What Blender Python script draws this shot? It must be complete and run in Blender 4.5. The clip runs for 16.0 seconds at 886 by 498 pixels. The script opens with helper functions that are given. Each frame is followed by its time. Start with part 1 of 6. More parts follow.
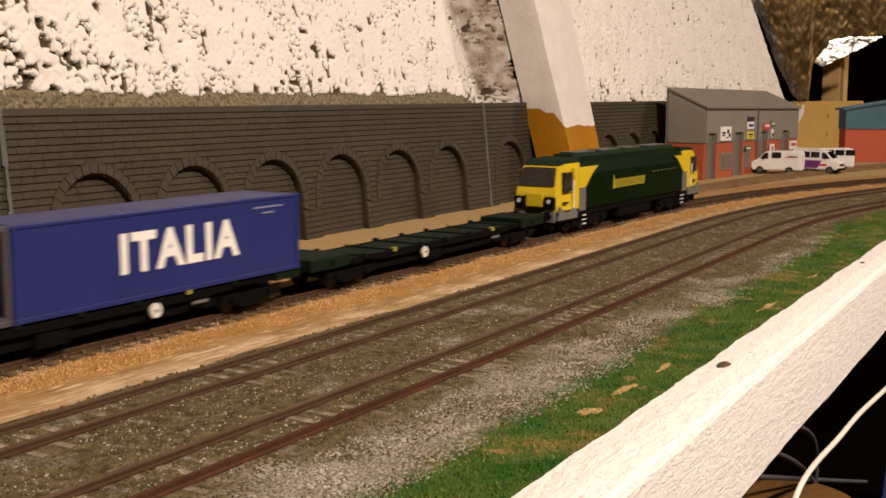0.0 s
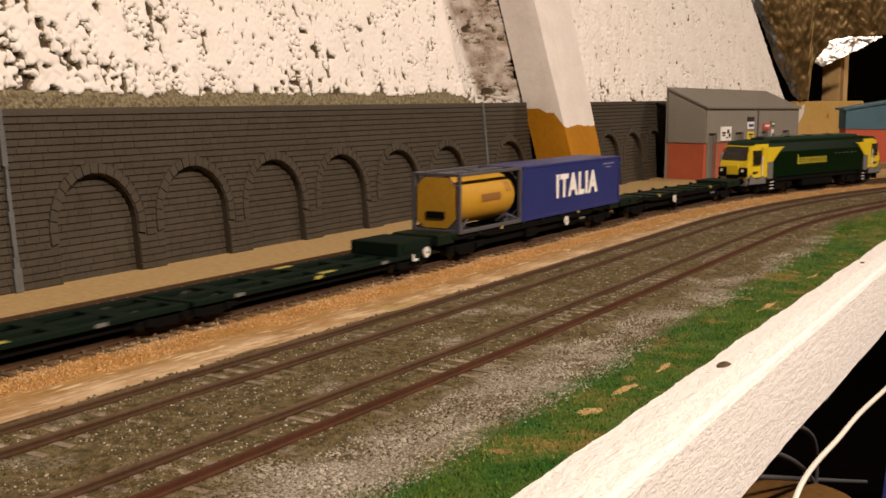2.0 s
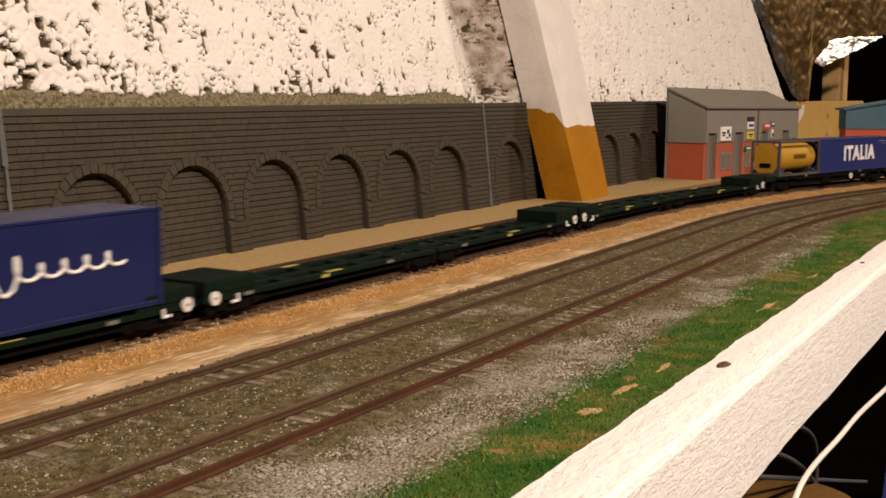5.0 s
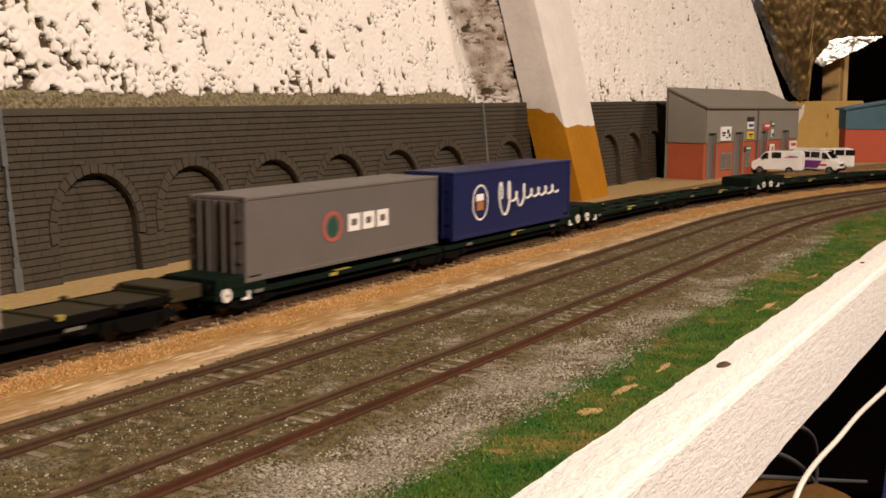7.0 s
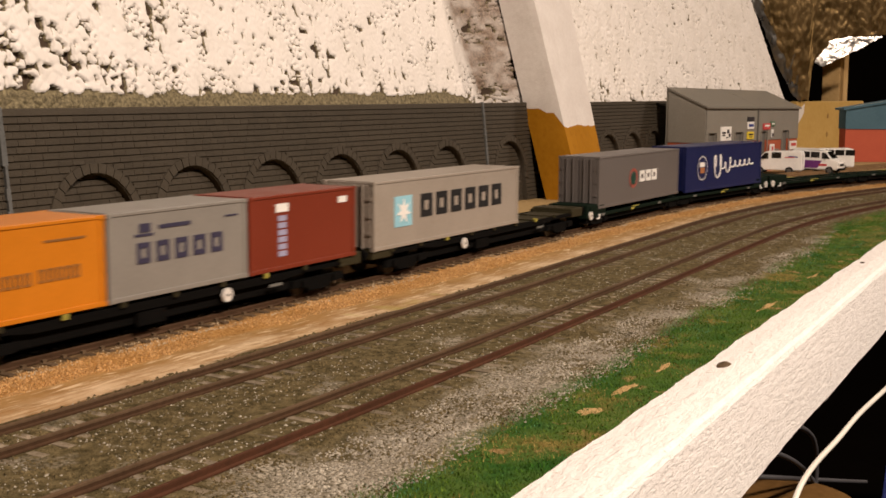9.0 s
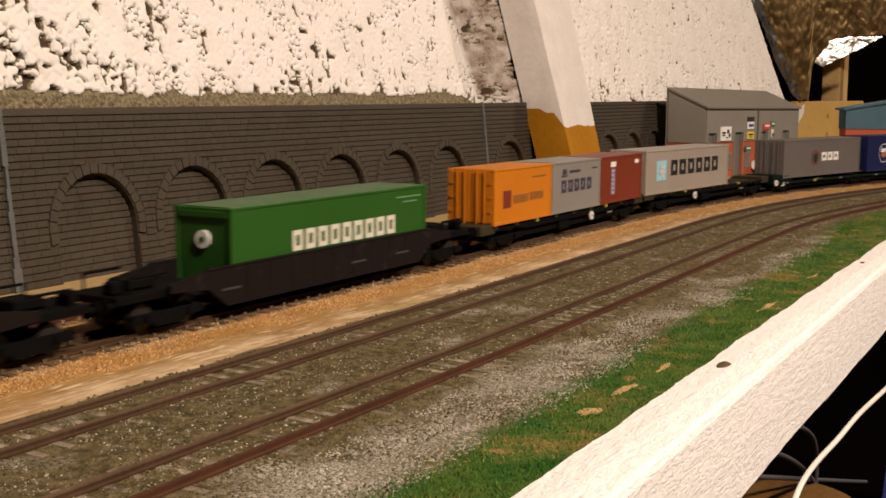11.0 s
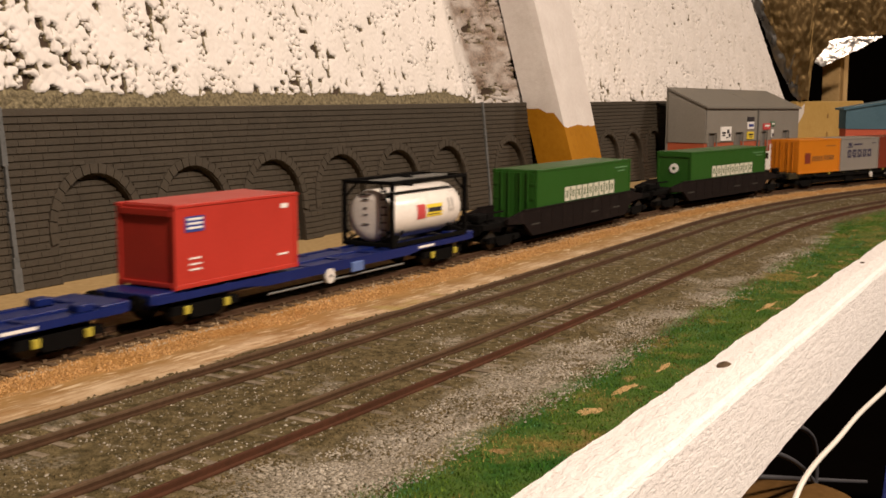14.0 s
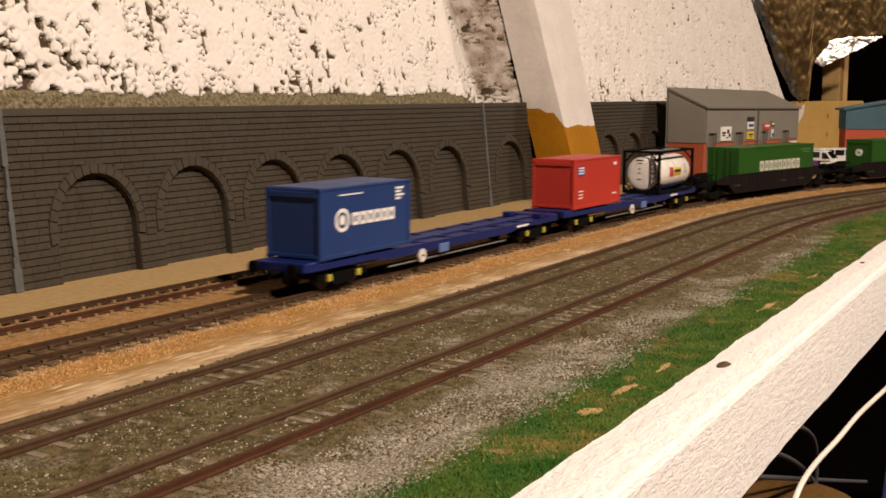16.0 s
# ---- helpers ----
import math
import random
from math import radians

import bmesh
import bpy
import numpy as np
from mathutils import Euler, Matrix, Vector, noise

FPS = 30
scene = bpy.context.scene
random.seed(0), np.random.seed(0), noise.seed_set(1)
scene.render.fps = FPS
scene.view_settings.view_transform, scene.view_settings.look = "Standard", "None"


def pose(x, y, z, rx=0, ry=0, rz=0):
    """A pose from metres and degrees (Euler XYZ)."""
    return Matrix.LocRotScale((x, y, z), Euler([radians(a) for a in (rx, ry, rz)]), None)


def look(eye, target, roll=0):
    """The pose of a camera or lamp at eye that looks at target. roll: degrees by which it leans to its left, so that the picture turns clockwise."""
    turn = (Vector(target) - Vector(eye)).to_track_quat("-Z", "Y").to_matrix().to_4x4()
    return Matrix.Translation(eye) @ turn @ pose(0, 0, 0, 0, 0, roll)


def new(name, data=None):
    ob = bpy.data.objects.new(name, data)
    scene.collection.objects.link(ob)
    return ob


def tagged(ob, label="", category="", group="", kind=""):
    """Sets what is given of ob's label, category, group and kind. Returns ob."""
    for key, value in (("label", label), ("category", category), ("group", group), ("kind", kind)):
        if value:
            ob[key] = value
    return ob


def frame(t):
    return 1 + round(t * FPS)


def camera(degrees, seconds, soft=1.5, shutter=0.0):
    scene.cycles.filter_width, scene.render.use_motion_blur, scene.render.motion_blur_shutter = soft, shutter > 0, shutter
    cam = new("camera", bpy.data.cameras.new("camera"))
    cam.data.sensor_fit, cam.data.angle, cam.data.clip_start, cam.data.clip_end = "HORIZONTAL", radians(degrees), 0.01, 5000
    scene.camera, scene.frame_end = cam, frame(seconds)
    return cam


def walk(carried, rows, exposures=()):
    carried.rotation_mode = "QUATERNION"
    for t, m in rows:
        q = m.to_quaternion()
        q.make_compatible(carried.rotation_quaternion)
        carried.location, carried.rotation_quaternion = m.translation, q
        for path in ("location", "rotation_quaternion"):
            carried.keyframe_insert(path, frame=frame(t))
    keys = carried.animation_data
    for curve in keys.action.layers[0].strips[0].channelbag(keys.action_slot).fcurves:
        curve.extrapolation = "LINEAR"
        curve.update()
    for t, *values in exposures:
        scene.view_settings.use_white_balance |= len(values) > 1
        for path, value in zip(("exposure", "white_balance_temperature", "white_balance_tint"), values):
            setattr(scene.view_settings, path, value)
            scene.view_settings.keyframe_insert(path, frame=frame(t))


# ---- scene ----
# model railway in a loft, 1:76, built at its true small size in metres; rail tops of the train's track at z = 0
cam = camera(41.28, 16.0, soft=1.65, shutter=0.5)
EYE = (0.0, -0.3430, 0.0945)
YAW, PITCH = radians(30.355), radians(-7.595)
AIM = (EYE[0] + math.cos(PITCH) * math.cos(YAW), EYE[1] + math.cos(PITCH) * math.sin(YAW), EYE[2] + math.sin(PITCH))
STAND = look(EYE, AIM, 0.287)
walk(cam, [(0.0, STAND), (16.0, STAND)], exposures=[(0.0, 0.0), (16.0, 0.0)])

# ---------------------------------------------------------------- light
world = bpy.data.worlds.new("world")
scene.world = world
world.use_nodes = True
world.node_tree.nodes["Background"].inputs[0].default_value = (1.0, 0.82, 0.62, 1)
world.node_tree.nodes["Background"].inputs[1].default_value = 0.003


def bulb(name, place, target, size, watts, colour):
    data = bpy.data.lights.new(name, "AREA")
    data.shape, data.size, data.energy, data.color = "DISK", size, watts, colour
    ob = new(name, data)
    ob.matrix_world = look(place, target)
    return ob


bulb("loft_bulb", (0.08, -1.25, 1.25), (0.75, 0.0, 0.0), 0.14, 44, (1.0, 0.80, 0.65))
bulb("loft_bulb", (3.40, -2.20, 2.00), (0.9, 0.0, 0.0), 0.16, 55, (1.0, 0.80, 0.65))


# ---------------------------------------------------------------- materials
def nodes_of(name):
    m = bpy.data.materials.new(name)
    m.use_nodes = True
    nt = m.node_tree
    return m, nt, nt.nodes["Principled BSDF"]


def link(nt, a, b):
    nt.links.new(a, b)


def noise_tex(nt, scale, detail=4.0, rough=0.6, coord=None):
    n = nt.nodes.new("ShaderNodeTexNoise")
    n.inputs["Scale"].default_value, n.inputs["Detail"].default_value, n.inputs["Roughness"].default_value = scale, detail, rough
    if coord is None:
        coord = nt.nodes.new("ShaderNodeTexCoord").outputs["Object"]
    link(nt, coord, n.inputs["Vector"])
    return n.outputs["Fac"]


def ramp(nt, fac, lo, hi):
    n = nt.nodes.new("ShaderNodeMapRange")
    n.inputs[1].default_value, n.inputs[2].default_value = lo, hi
    link(nt, fac, n.inputs[0])
    return n.outputs[0]


def blend(nt, fac, a, b):
    n = nt.nodes.new("ShaderNodeMix")
    n.data_type = "RGBA"
    if hasattr(fac, "links"):
        link(nt, fac, n.inputs["Factor"])
    else:
        n.inputs["Factor"].default_value = fac
    for s, v in ((n.inputs[6], a), (n.inputs[7], b)):
        if hasattr(v, "links"):
            link(nt, v, s)
        else:
            s.default_value = (*v, 1)
    return n.outputs[2]


def maths(nt, op, a, b=None):
    n = nt.nodes.new("ShaderNodeMath")
    n.operation = op
    for i, v in enumerate((a, b)):
        if v is None:
            continue
        if hasattr(v, "links"):
            link(nt, v, n.inputs[i])
        else:
            n.inputs[i].default_value = v
    return n.outputs[0]


def bump(nt, bsdf, height, dist, strength=0.6):
    n = nt.nodes.new("ShaderNodeBump")
    n.inputs["Distance"].default_value, n.inputs["Strength"].default_value = dist, strength
    link(nt, height, n.inputs["Height"])
    link(nt, n.outputs[0], bsdf.inputs["Normal"])


def surface(name, a, b, rough=0.6, fine=900, coarse=60, relief=0.0002, metal=0.0, wear=None, vary=0.0, spec=0.4):
    """Two tones mixed by coarse and fine noise, with fine relief; wear: a third tone in spots; vary: change from piece to piece."""
    m, nt, p = nodes_of(name)
    f, c = noise_tex(nt, fine), noise_tex(nt, coarse, 3.0)
    mix = maths(nt, "ADD", maths(nt, "MULTIPLY", ramp(nt, f, 0.3, 0.7), 0.5), maths(nt, "MULTIPLY", ramp(nt, c, 0.3, 0.7), 0.5))
    col = blend(nt, mix, a, b)
    if wear:
        col = blend(nt, maths(nt, "MULTIPLY", ramp(nt, noise_tex(nt, coarse * 3.1, 6.0), 0.58, 0.72), 0.7), col, wear)
    if vary:
        rnd = nt.nodes.new("ShaderNodeObjectInfo").outputs["Random"]
        isl = nt.nodes.new("ShaderNodeNewGeometry").outputs["Random Per Island"]
        h = nt.nodes.new("ShaderNodeHueSaturation")
        link(nt, maths(nt, "ADD", 1.0 - vary, maths(nt, "MULTIPLY", maths(nt, "FRACT", maths(nt, "ADD", rnd, isl)), 2 * vary)), h.inputs["Value"])
        link(nt, col, h.inputs["Color"])
        col = h.outputs[0]
    link(nt, col, p.inputs["Base Color"])
    p.inputs["Metallic"].default_value = metal
    p.inputs["Specular IOR Level"].default_value = spec
    r = nt.nodes.new("ShaderNodeMapRange")
    r.inputs[3].default_value, r.inputs[4].default_value = max(0.03, rough - 0.12), min(1, rough + 0.1)
    link(nt, c, r.inputs[0])
    link(nt, r.outputs[0], p.inputs["Roughness"])
    if relief:
        bump(nt, p, f, relief)
    return m


def paint(name, c, rough=0.45, relief=0.00006, wear=None, spec=0.28):
    return surface(name, tuple(v * 0.88 for v in c), tuple(min(1, v * 1.1) for v in c), rough, 700, 45, relief, 0.0, wear, 0.0, spec)


STONE = surface("grey_moulded_stone", (0.040, 0.0330, 0.0235), (0.061, 0.050, 0.036), 0.65, 520, 26, 0.0006, vary=0.07, wear=(0.058, 0.047, 0.034), spec=0.22)
STONE_DARK = surface("stone_joint", (0.040, 0.033, 0.0235), (0.058, 0.047, 0.034), 0.8, 600, 30, 0.0003, spec=0.2)
GLUE = surface("pale_glue_seam", (0.060, 0.062, 0.060), (0.120, 0.124, 0.122), 0.6, 500, 90, 0.0003)
TIMBER_WHITE = surface("white_painted_timber", (0.62, 0.57, 0.53), (0.74, 0.70, 0.66), 0.6, 300, 40, 0.0005)
TIMBER_OCHRE = surface("ochre_painted_timber", (0.30, 0.125, 0.006), (0.39, 0.175, 0.012), 0.6, 260, 30, 0.0004, wear=(0.26, 0.105, 0.006), spec=0.08)
PINE = surface("bare_pine", (0.50, 0.32, 0.12), (0.62, 0.43, 0.20), 0.6, 220, 18, 0.0003, wear=(0.42, 0.25, 0.09))
RAIL = surface("rusty_rail", (0.042, 0.023, 0.012), (0.078, 0.043, 0.024), 0.75, 500, 60, 0.0001, 0.0, spec=0.12)
RAIL_RED = surface("red_rusty_rail", (0.044, 0.020, 0.011), (0.088, 0.036, 0.019), 0.75, 500, 60, 0.0001, spec=0.12)
RAIL_HEAD = surface("worn_rail_head", (0.070, 0.044, 0.025), (0.130, 0.084, 0.050), 0.7, 500, 30, 0.0001, spec=0.15)
SLEEPER_DUSTY = surface("dusty_sleeper", (0.085, 0.066, 0.042), (0.30, 0.25, 0.185), 0.9, 500, 160, 0.0003, vary=0.3, spec=0.08)
RAIL_TAN = surface("sandy_rail", (0.16, 0.095, 0.045), (0.26, 0.165, 0.085), 0.8, 500, 60, 0.0001, spec=0.1)
SLEEPER_TAN = surface("tan_sleeper", (0.20, 0.125, 0.065), (0.32, 0.21, 0.115), 0.85, 700, 90, 0.0003, vary=0.2, spec=0.1)
SLEEPER = surface("brown_sleeper", (0.075, 0.049, 0.028), (0.140, 0.094, 0.056), 0.85, 700, 90, 0.0003, vary=0.2, spec=0.1)
BLACK = surface("black_plastic", (0.0025, 0.0025, 0.0025), (0.006, 0.0055, 0.005), 0.85, 800, 60, 0.0001, spec=0.04)
WHEEL = surface("dark_wheel_metal", (0.03, 0.026, 0.022), (0.07, 0.06, 0.05), 0.45, 600, 60, 0.0001, 0.6)
GLASS_DARK = surface("dark_glazing", (0.012, 0.011, 0.010), (0.022, 0.02, 0.018), 0.12, 100, 10, 0)
# windscreen glass: its grey-brown reflection is painted into the base colour
GLASS_SHEEN = surface("painted_sheen_glazing", (0.040, 0.033, 0.028), (0.062, 0.052, 0.044), 0.25, 200, 20, 0)
SILVER = surface("silver_disc", (0.58, 0.56, 0.52), (0.72, 0.70, 0.66), 0.4, 500, 60, 0.00005)
WHITE = paint("white_print", (0.80, 0.79, 0.76))
GOLDY = paint("pale_yellow_patch", (0.34, 0.30, 0.06))
DARK_GREEN = paint("wagon_dark_green", (0.005, 0.011, 0.007), 0.75, wear=(0.010, 0.015, 0.009), spec=0.05)
MID_GREEN = paint("wagon_green", (0.006, 0.013, 0.007), 0.6, wear=(0.020, 0.026, 0.016), spec=0.06)
DIRTY_GREEN = paint("weathered_green", (0.034, 0.029, 0.015), 0.6, wear=(0.05, 0.042, 0.026), spec=0.1)
POCKET = paint("sooty_brown_black", (0.0105, 0.0078, 0.0074), 0.7, wear=(0.024, 0.018, 0.016), spec=0.05)
WAGON_BLUE = paint("wagon_blue", (0.007, 0.016, 0.105), 0.35)
LOCO_GREEN = paint("loco_green", (0.0010, 0.0090, 0.0018), 0.4, spec=0.06)
LOCO_YELLOW = paint("loco_yellow", (0.62, 0.46, 0.018), 0.4)
LOCO_ROOF = paint("loco_roof_grey_green", (0.014, 0.026, 0.015), 0.85, spec=0.03)
GOLD_PRINT = paint("dull_gold_print", (0.42, 0.36, 0.03), 0.5)
LOCO_GREY = paint("loco_skirt_grey", (0.14, 0.14, 0.13), 0.5)


# ---------------------------------------------------------------- mesh helpers
def mesh_from(name, verts, faces, material, smooth=False):
    me = bpy.data.meshes.new(name)
    me.from_pydata([tuple(v) for v in verts], [], [tuple(f) for f in faces])
    me.materials.append(material)
    if smooth:
        me.polygons.foreach_set("use_smooth", [True] * len(me.polygons))
    me.update()
    return me


def part(name, bm, material, parent=None, label=""):
    """Links a bmesh as one mesh object, under its thing or part."""
    me = bpy.data.meshes.new(name)
    bm.to_mesh(me)
    bm.free()
    me.materials.append(material)
    ob = new(name, me)
    if parent is not None:
        ob.parent = parent
    if label:
        ob["label"] = label
    return ob


def share(name, me, parent, m):
    ob = new(name, me)
    ob.parent = parent
    ob.matrix_basis = m
    return ob


def box(bm, x0, x1, y0, y1, z0, z1, bevel=0.0):
    r = bmesh.ops.create_cube(bm, size=1.0)
    vs = r["verts"]
    for v in vs:
        v.co = Vector((x0 + (v.co.x + 0.5) * (x1 - x0), y0 + (v.co.y + 0.5) * (y1 - y0), z0 + (v.co.z + 0.5) * (z1 - z0)))
    if bevel:
        es = list({e for v in vs for e in v.link_edges})
        bmesh.ops.bevel(bm, geom=es, offset=bevel, segments=2, affect="EDGES", profile=0.5)
    return bm


def boxed(x0, x1, y0, y1, z0, z1, bevel=0.0):
    return box(bmesh.new(), x0, x1, y0, y1, z0, z1, bevel)


def rod(bm, a, b, r, n=10):
    a, b = Vector(a), Vector(b)
    m = Matrix.Translation((a + b) / 2) @ (b - a).to_track_quat("Z", "Y").to_matrix().to_4x4()
    bmesh.ops.create_cone(bm, cap_ends=True, segments=n, radius1=r, radius2=r, depth=(b - a).length, matrix=m)
    return bm


def prism(bm, outline, y0, y1):
    """An outline in x and z, drawn out from y0 to y1."""
    lo = [bm.verts.new((x, y0, z)) for x, z in outline]
    hi = [bm.verts.new((x, y1, z)) for x, z in outline]
    bm.faces.new(lo)
    bm.faces.new(hi[::-1])
    for i in range(len(outline)):
        j = (i + 1) % len(outline)
        bm.faces.new((lo[j], lo[i], hi[i], hi[j]))
    bmesh.ops.recalc_face_normals(bm, faces=bm.faces)
    return bm


def tube(name, pts, r, material, n=10):
    """A round cable through the points."""
    cu = bpy.data.curves.new(name, "CURVE")
    cu.dimensions, cu.bevel_depth, cu.bevel_resolution, cu.use_fill_caps = "3D", r, 3, True
    sp = cu.splines.new("NURBS")
    sp.points.add(len(pts) - 1)
    for q, p in zip(sp.points, pts):
        q.co = (*p, 1)
    sp.use_endpoint_u, sp.order_u, sp.resolution_u = True, 4, 10
    tmp = bpy.data.objects.new(name, cu)
    scene.collection.objects.link(tmp)
    me = bpy.data.meshes.new_from_object(tmp.evaluated_get(bpy.context.evaluated_depsgraph_get()))
    bpy.data.objects.remove(tmp)
    me.materials.clear()
    me.materials.append(material)
    return new(name, me)


def thing(name, label, category, group=""):
    return tagged(new(name), label, category, group)


# ---------------------------------------------------------------- the line of the train's track: straight, then a wide curve
X0, RR = 0.842, 1.574


def on_line(s, v=0.0):
    if s < X0:
        return s, v, 0.0
    a = (s - X0) / RR
    return X0 + (RR + v) * math.sin(a), -RR + (RR + v) * math.cos(a), -a


# offsets of the four tracks from that line, along it
def off_siding(s):
    return 0.0515 if s < 0.9 else 0.0515 + 0.42 * (s - 0.9) ** 2 / (1 + 1.2 * (s - 0.9))


def off_train(s):
    return 0.0


def off_middle(s):
    t = min(1.0, max(0.0, (s - 0.35) / 0.70))
    return -0.0800 + 0.0092 * t * t * (3 - 2 * t)


def off_front(s):
    t = min(1.0, max(0.0, (s - 0.32) / 0.58))
    u = min(1.0, max(0.0, (s - 0.85) / 0.30))
    return -0.1370 + 0.0102 * t * t * (3 - 2 * t) - 0.0060 * u * u * (3 - 2 * u)


GROUND = -0.0045


# ---------------------------------------------------------------- ground
def ground_material():
    m, nt, p = nodes_of("layout_ground")
    co = nt.nodes.new("ShaderNodeTexCoord").outputs["Object"]
    sep = nt.nodes.new("ShaderNodeSeparateXYZ")
    link(nt, co, sep.inputs[0])
    dx = maths(nt, "MAXIMUM", maths(nt, "SUBTRACT", sep.outputs[0], X0), 0.0)
    dy = maths(nt, "ADD", sep.outputs[1], RR)
    v = maths(nt, "SUBTRACT", maths(nt, "SQRT", maths(nt, "ADD", maths(nt, "MULTIPLY", dx, dx), maths(nt, "MULTIPLY", dy, dy))), RR)
    wob = maths(nt, "MULTIPLY", maths(nt, "SUBTRACT", noise_tex(nt, 22, 5.0, 0.65), 0.5), 0.022)
    v = maths(nt, "ADD", v, wob)
    fine, mid, big = noise_tex(nt, 900, 3.0), noise_tex(nt, 260, 4.0), noise_tex(nt, 35, 4.0)
    board = blend(nt, ramp(nt, mid, 0.35, 0.65), (0.34, 0.235, 0.105), (0.42, 0.295, 0.14))
    brown = blend(nt, ramp(nt, mid, 0.35, 0.65), (0.10, 0.062, 0.032), (0.20, 0.125, 0.06))
    orange = blend(nt, ramp(nt, fine, 0.35, 0.65), (0.26, 0.125, 0.035), (0.50, 0.28, 0.095))
    cream = blend(nt, ramp(nt, big, 0.35, 0.65), (0.40, 0.26, 0.13), (0.60, 0.46, 0.30))
    cream = blend(nt, ramp(nt, v, -0.040, -0.052), (0.30, 0.18, 0.07), cream)
    cream = blend(nt, maths(nt, "MULTIPLY", ramp(nt, noise_tex(nt, 60, 6.0, 0.7), 0.52, 0.66), 0.7), cream, (0.22, 0.125, 0.045))
    cream = blend(nt, ramp(nt, noise_tex(nt, 14, 3.0), 0.65, 0.71), cream, (0.33, 0.30, 0.08))
    lay = nt.nodes.new("ShaderNodeMapping")
    lay.inputs["Scale"].default_value = (0.10, 1, 1)
    link(nt, co, lay.inputs["Vector"])
    streak = noise_tex(nt, 620, 4.0, 0.6, lay.outputs[0])
    cream = blend(nt, maths(nt, "MULTIPLY", ramp(nt, streak, 0.52, 0.66), 0.75), cream, (0.27, 0.145, 0.052))
    cream = blend(nt, maths(nt, "MULTIPLY", ramp(nt, streak, 0.44, 0.34), 0.7), cream, (0.70, 0.55, 0.36))
    earth = blend(nt, ramp(nt, mid, 0.35, 0.65), (0.055, 0.043, 0.018), (0.162, 0.127, 0.064))
    gravel = blend(nt, ramp(nt, fine, 0.38, 0.62), (0.085, 0.073, 0.046), (0.40, 0.355, 0.28))
    patch = noise_tex(nt, 24, 5.0, 0.62)
    earth = blend(nt, ramp(nt, patch, 0.58, 0.68), earth, gravel)
    gravel = blend(nt, ramp(nt, patch, 0.42, 0.54), earth, gravel)
    grass = blend(nt, ramp(nt, big, 0.35, 0.65), (0.022, 0.085, 0.012), (0.085, 0.130, 0.026))
    sand = blend(nt, ramp(nt, fine, 0.35, 0.65), (0.20, 0.125, 0.045), (0.34, 0.235, 0.105))
    dry = blend(nt, ramp(nt, mid, 0.35, 0.65), (0.12, 0.11, 0.022), (0.24, 0.17, 0.055))
    grass = blend(nt, ramp(nt, noise_tex(nt, 30, 3.0), 0.54, 0.64), grass, dry)
    grass = blend(nt, ramp(nt, noise_tex(nt, 48, 4.0), 0.62, 0.67), grass, sand)
    tanned = blend(nt, ramp(nt, mid, 0.35, 0.65), (0.30, 0.165, 0.062), (0.42, 0.25, 0.105))
    col = board
    # the grass edge closes in on the front track along the line
    drift = maths(nt, "MULTIPLY", maths(nt, "MAXIMUM", maths(nt, "SUBTRACT", sep.outputs[0], 0.30), 0.0), 0.040)
    far_end = maths(nt, "MULTIPLY", maths(nt, "MAXIMUM", maths(nt, "SUBTRACT", sep.outputs[0], 0.80), 0.0), 0.10)
    drift = maths(nt, "MINIMUM", maths(nt, "ADD", drift, far_end), 0.036)
    for edge, soft, tone in ((0.072, 0.004, tanned), (0.0145, 0.006, brown), (-0.016, 0.005, orange), (-0.034, 0.005, cream),
                             (-0.0600, 0.003, earth), (-0.158, 0.012, gravel), (-0.187, 0.010, grass)):
        across = maths(nt, "SUBTRACT", v, drift) if tone is grass else v
        col = blend(nt, ramp(nt, across, edge + soft / 2, edge - soft / 2), col, tone)
    link(nt, col, p.inputs["Base Color"])
    p.inputs["Roughness"].default_value = 0.9
    p.inputs["Specular IOR Level"].default_value = 0.1
    smooth_zone = maths(nt, "MULTIPLY", ramp(nt, v, -0.033, -0.038), ramp(nt, v, -0.063, -0.058))
    rough_zone = maths(nt, "MULTIPLY", ramp(nt, v, 0.070, 0.060), maths(nt, "SUBTRACT", 1.0, maths(nt, "MULTIPLY", smooth_zone, 0.85)))
    bump(nt, p, maths(nt, "MULTIPLY", maths(nt, "ADD", fine, mid), rough_zone), 0.0012, 0.8)
    return m


def v_of(x, y):
    return math.hypot(max(x - X0, 0.0), y + RR) - RR


def lie(x, y):
    """Height of the ground's uneven top."""
    v = v_of(x, y)
    n = noise.noise((x * 90, y * 90, 0.3)) * 0.0006 + noise.noise((x * 30, y * 30, 4.0)) * 0.0006
    if v > 0.062:
        return GROUND
    if -0.040 < v < -0.014:
        return GROUND + 0.0012 + n * 1.3
    if -0.060 < v <= -0.040:
        return GROUND + 0.0004 + n * 0.5
    if -0.155 < v <= -0.060:
        return GROUND + 0.0018 + n * 0.7
    if v <= -0.155:
        return GROUND + 0.0012 - (v + 0.155) * 0.02 + n * 1.4
    return GROUND + 0.0016 + n * 0.4


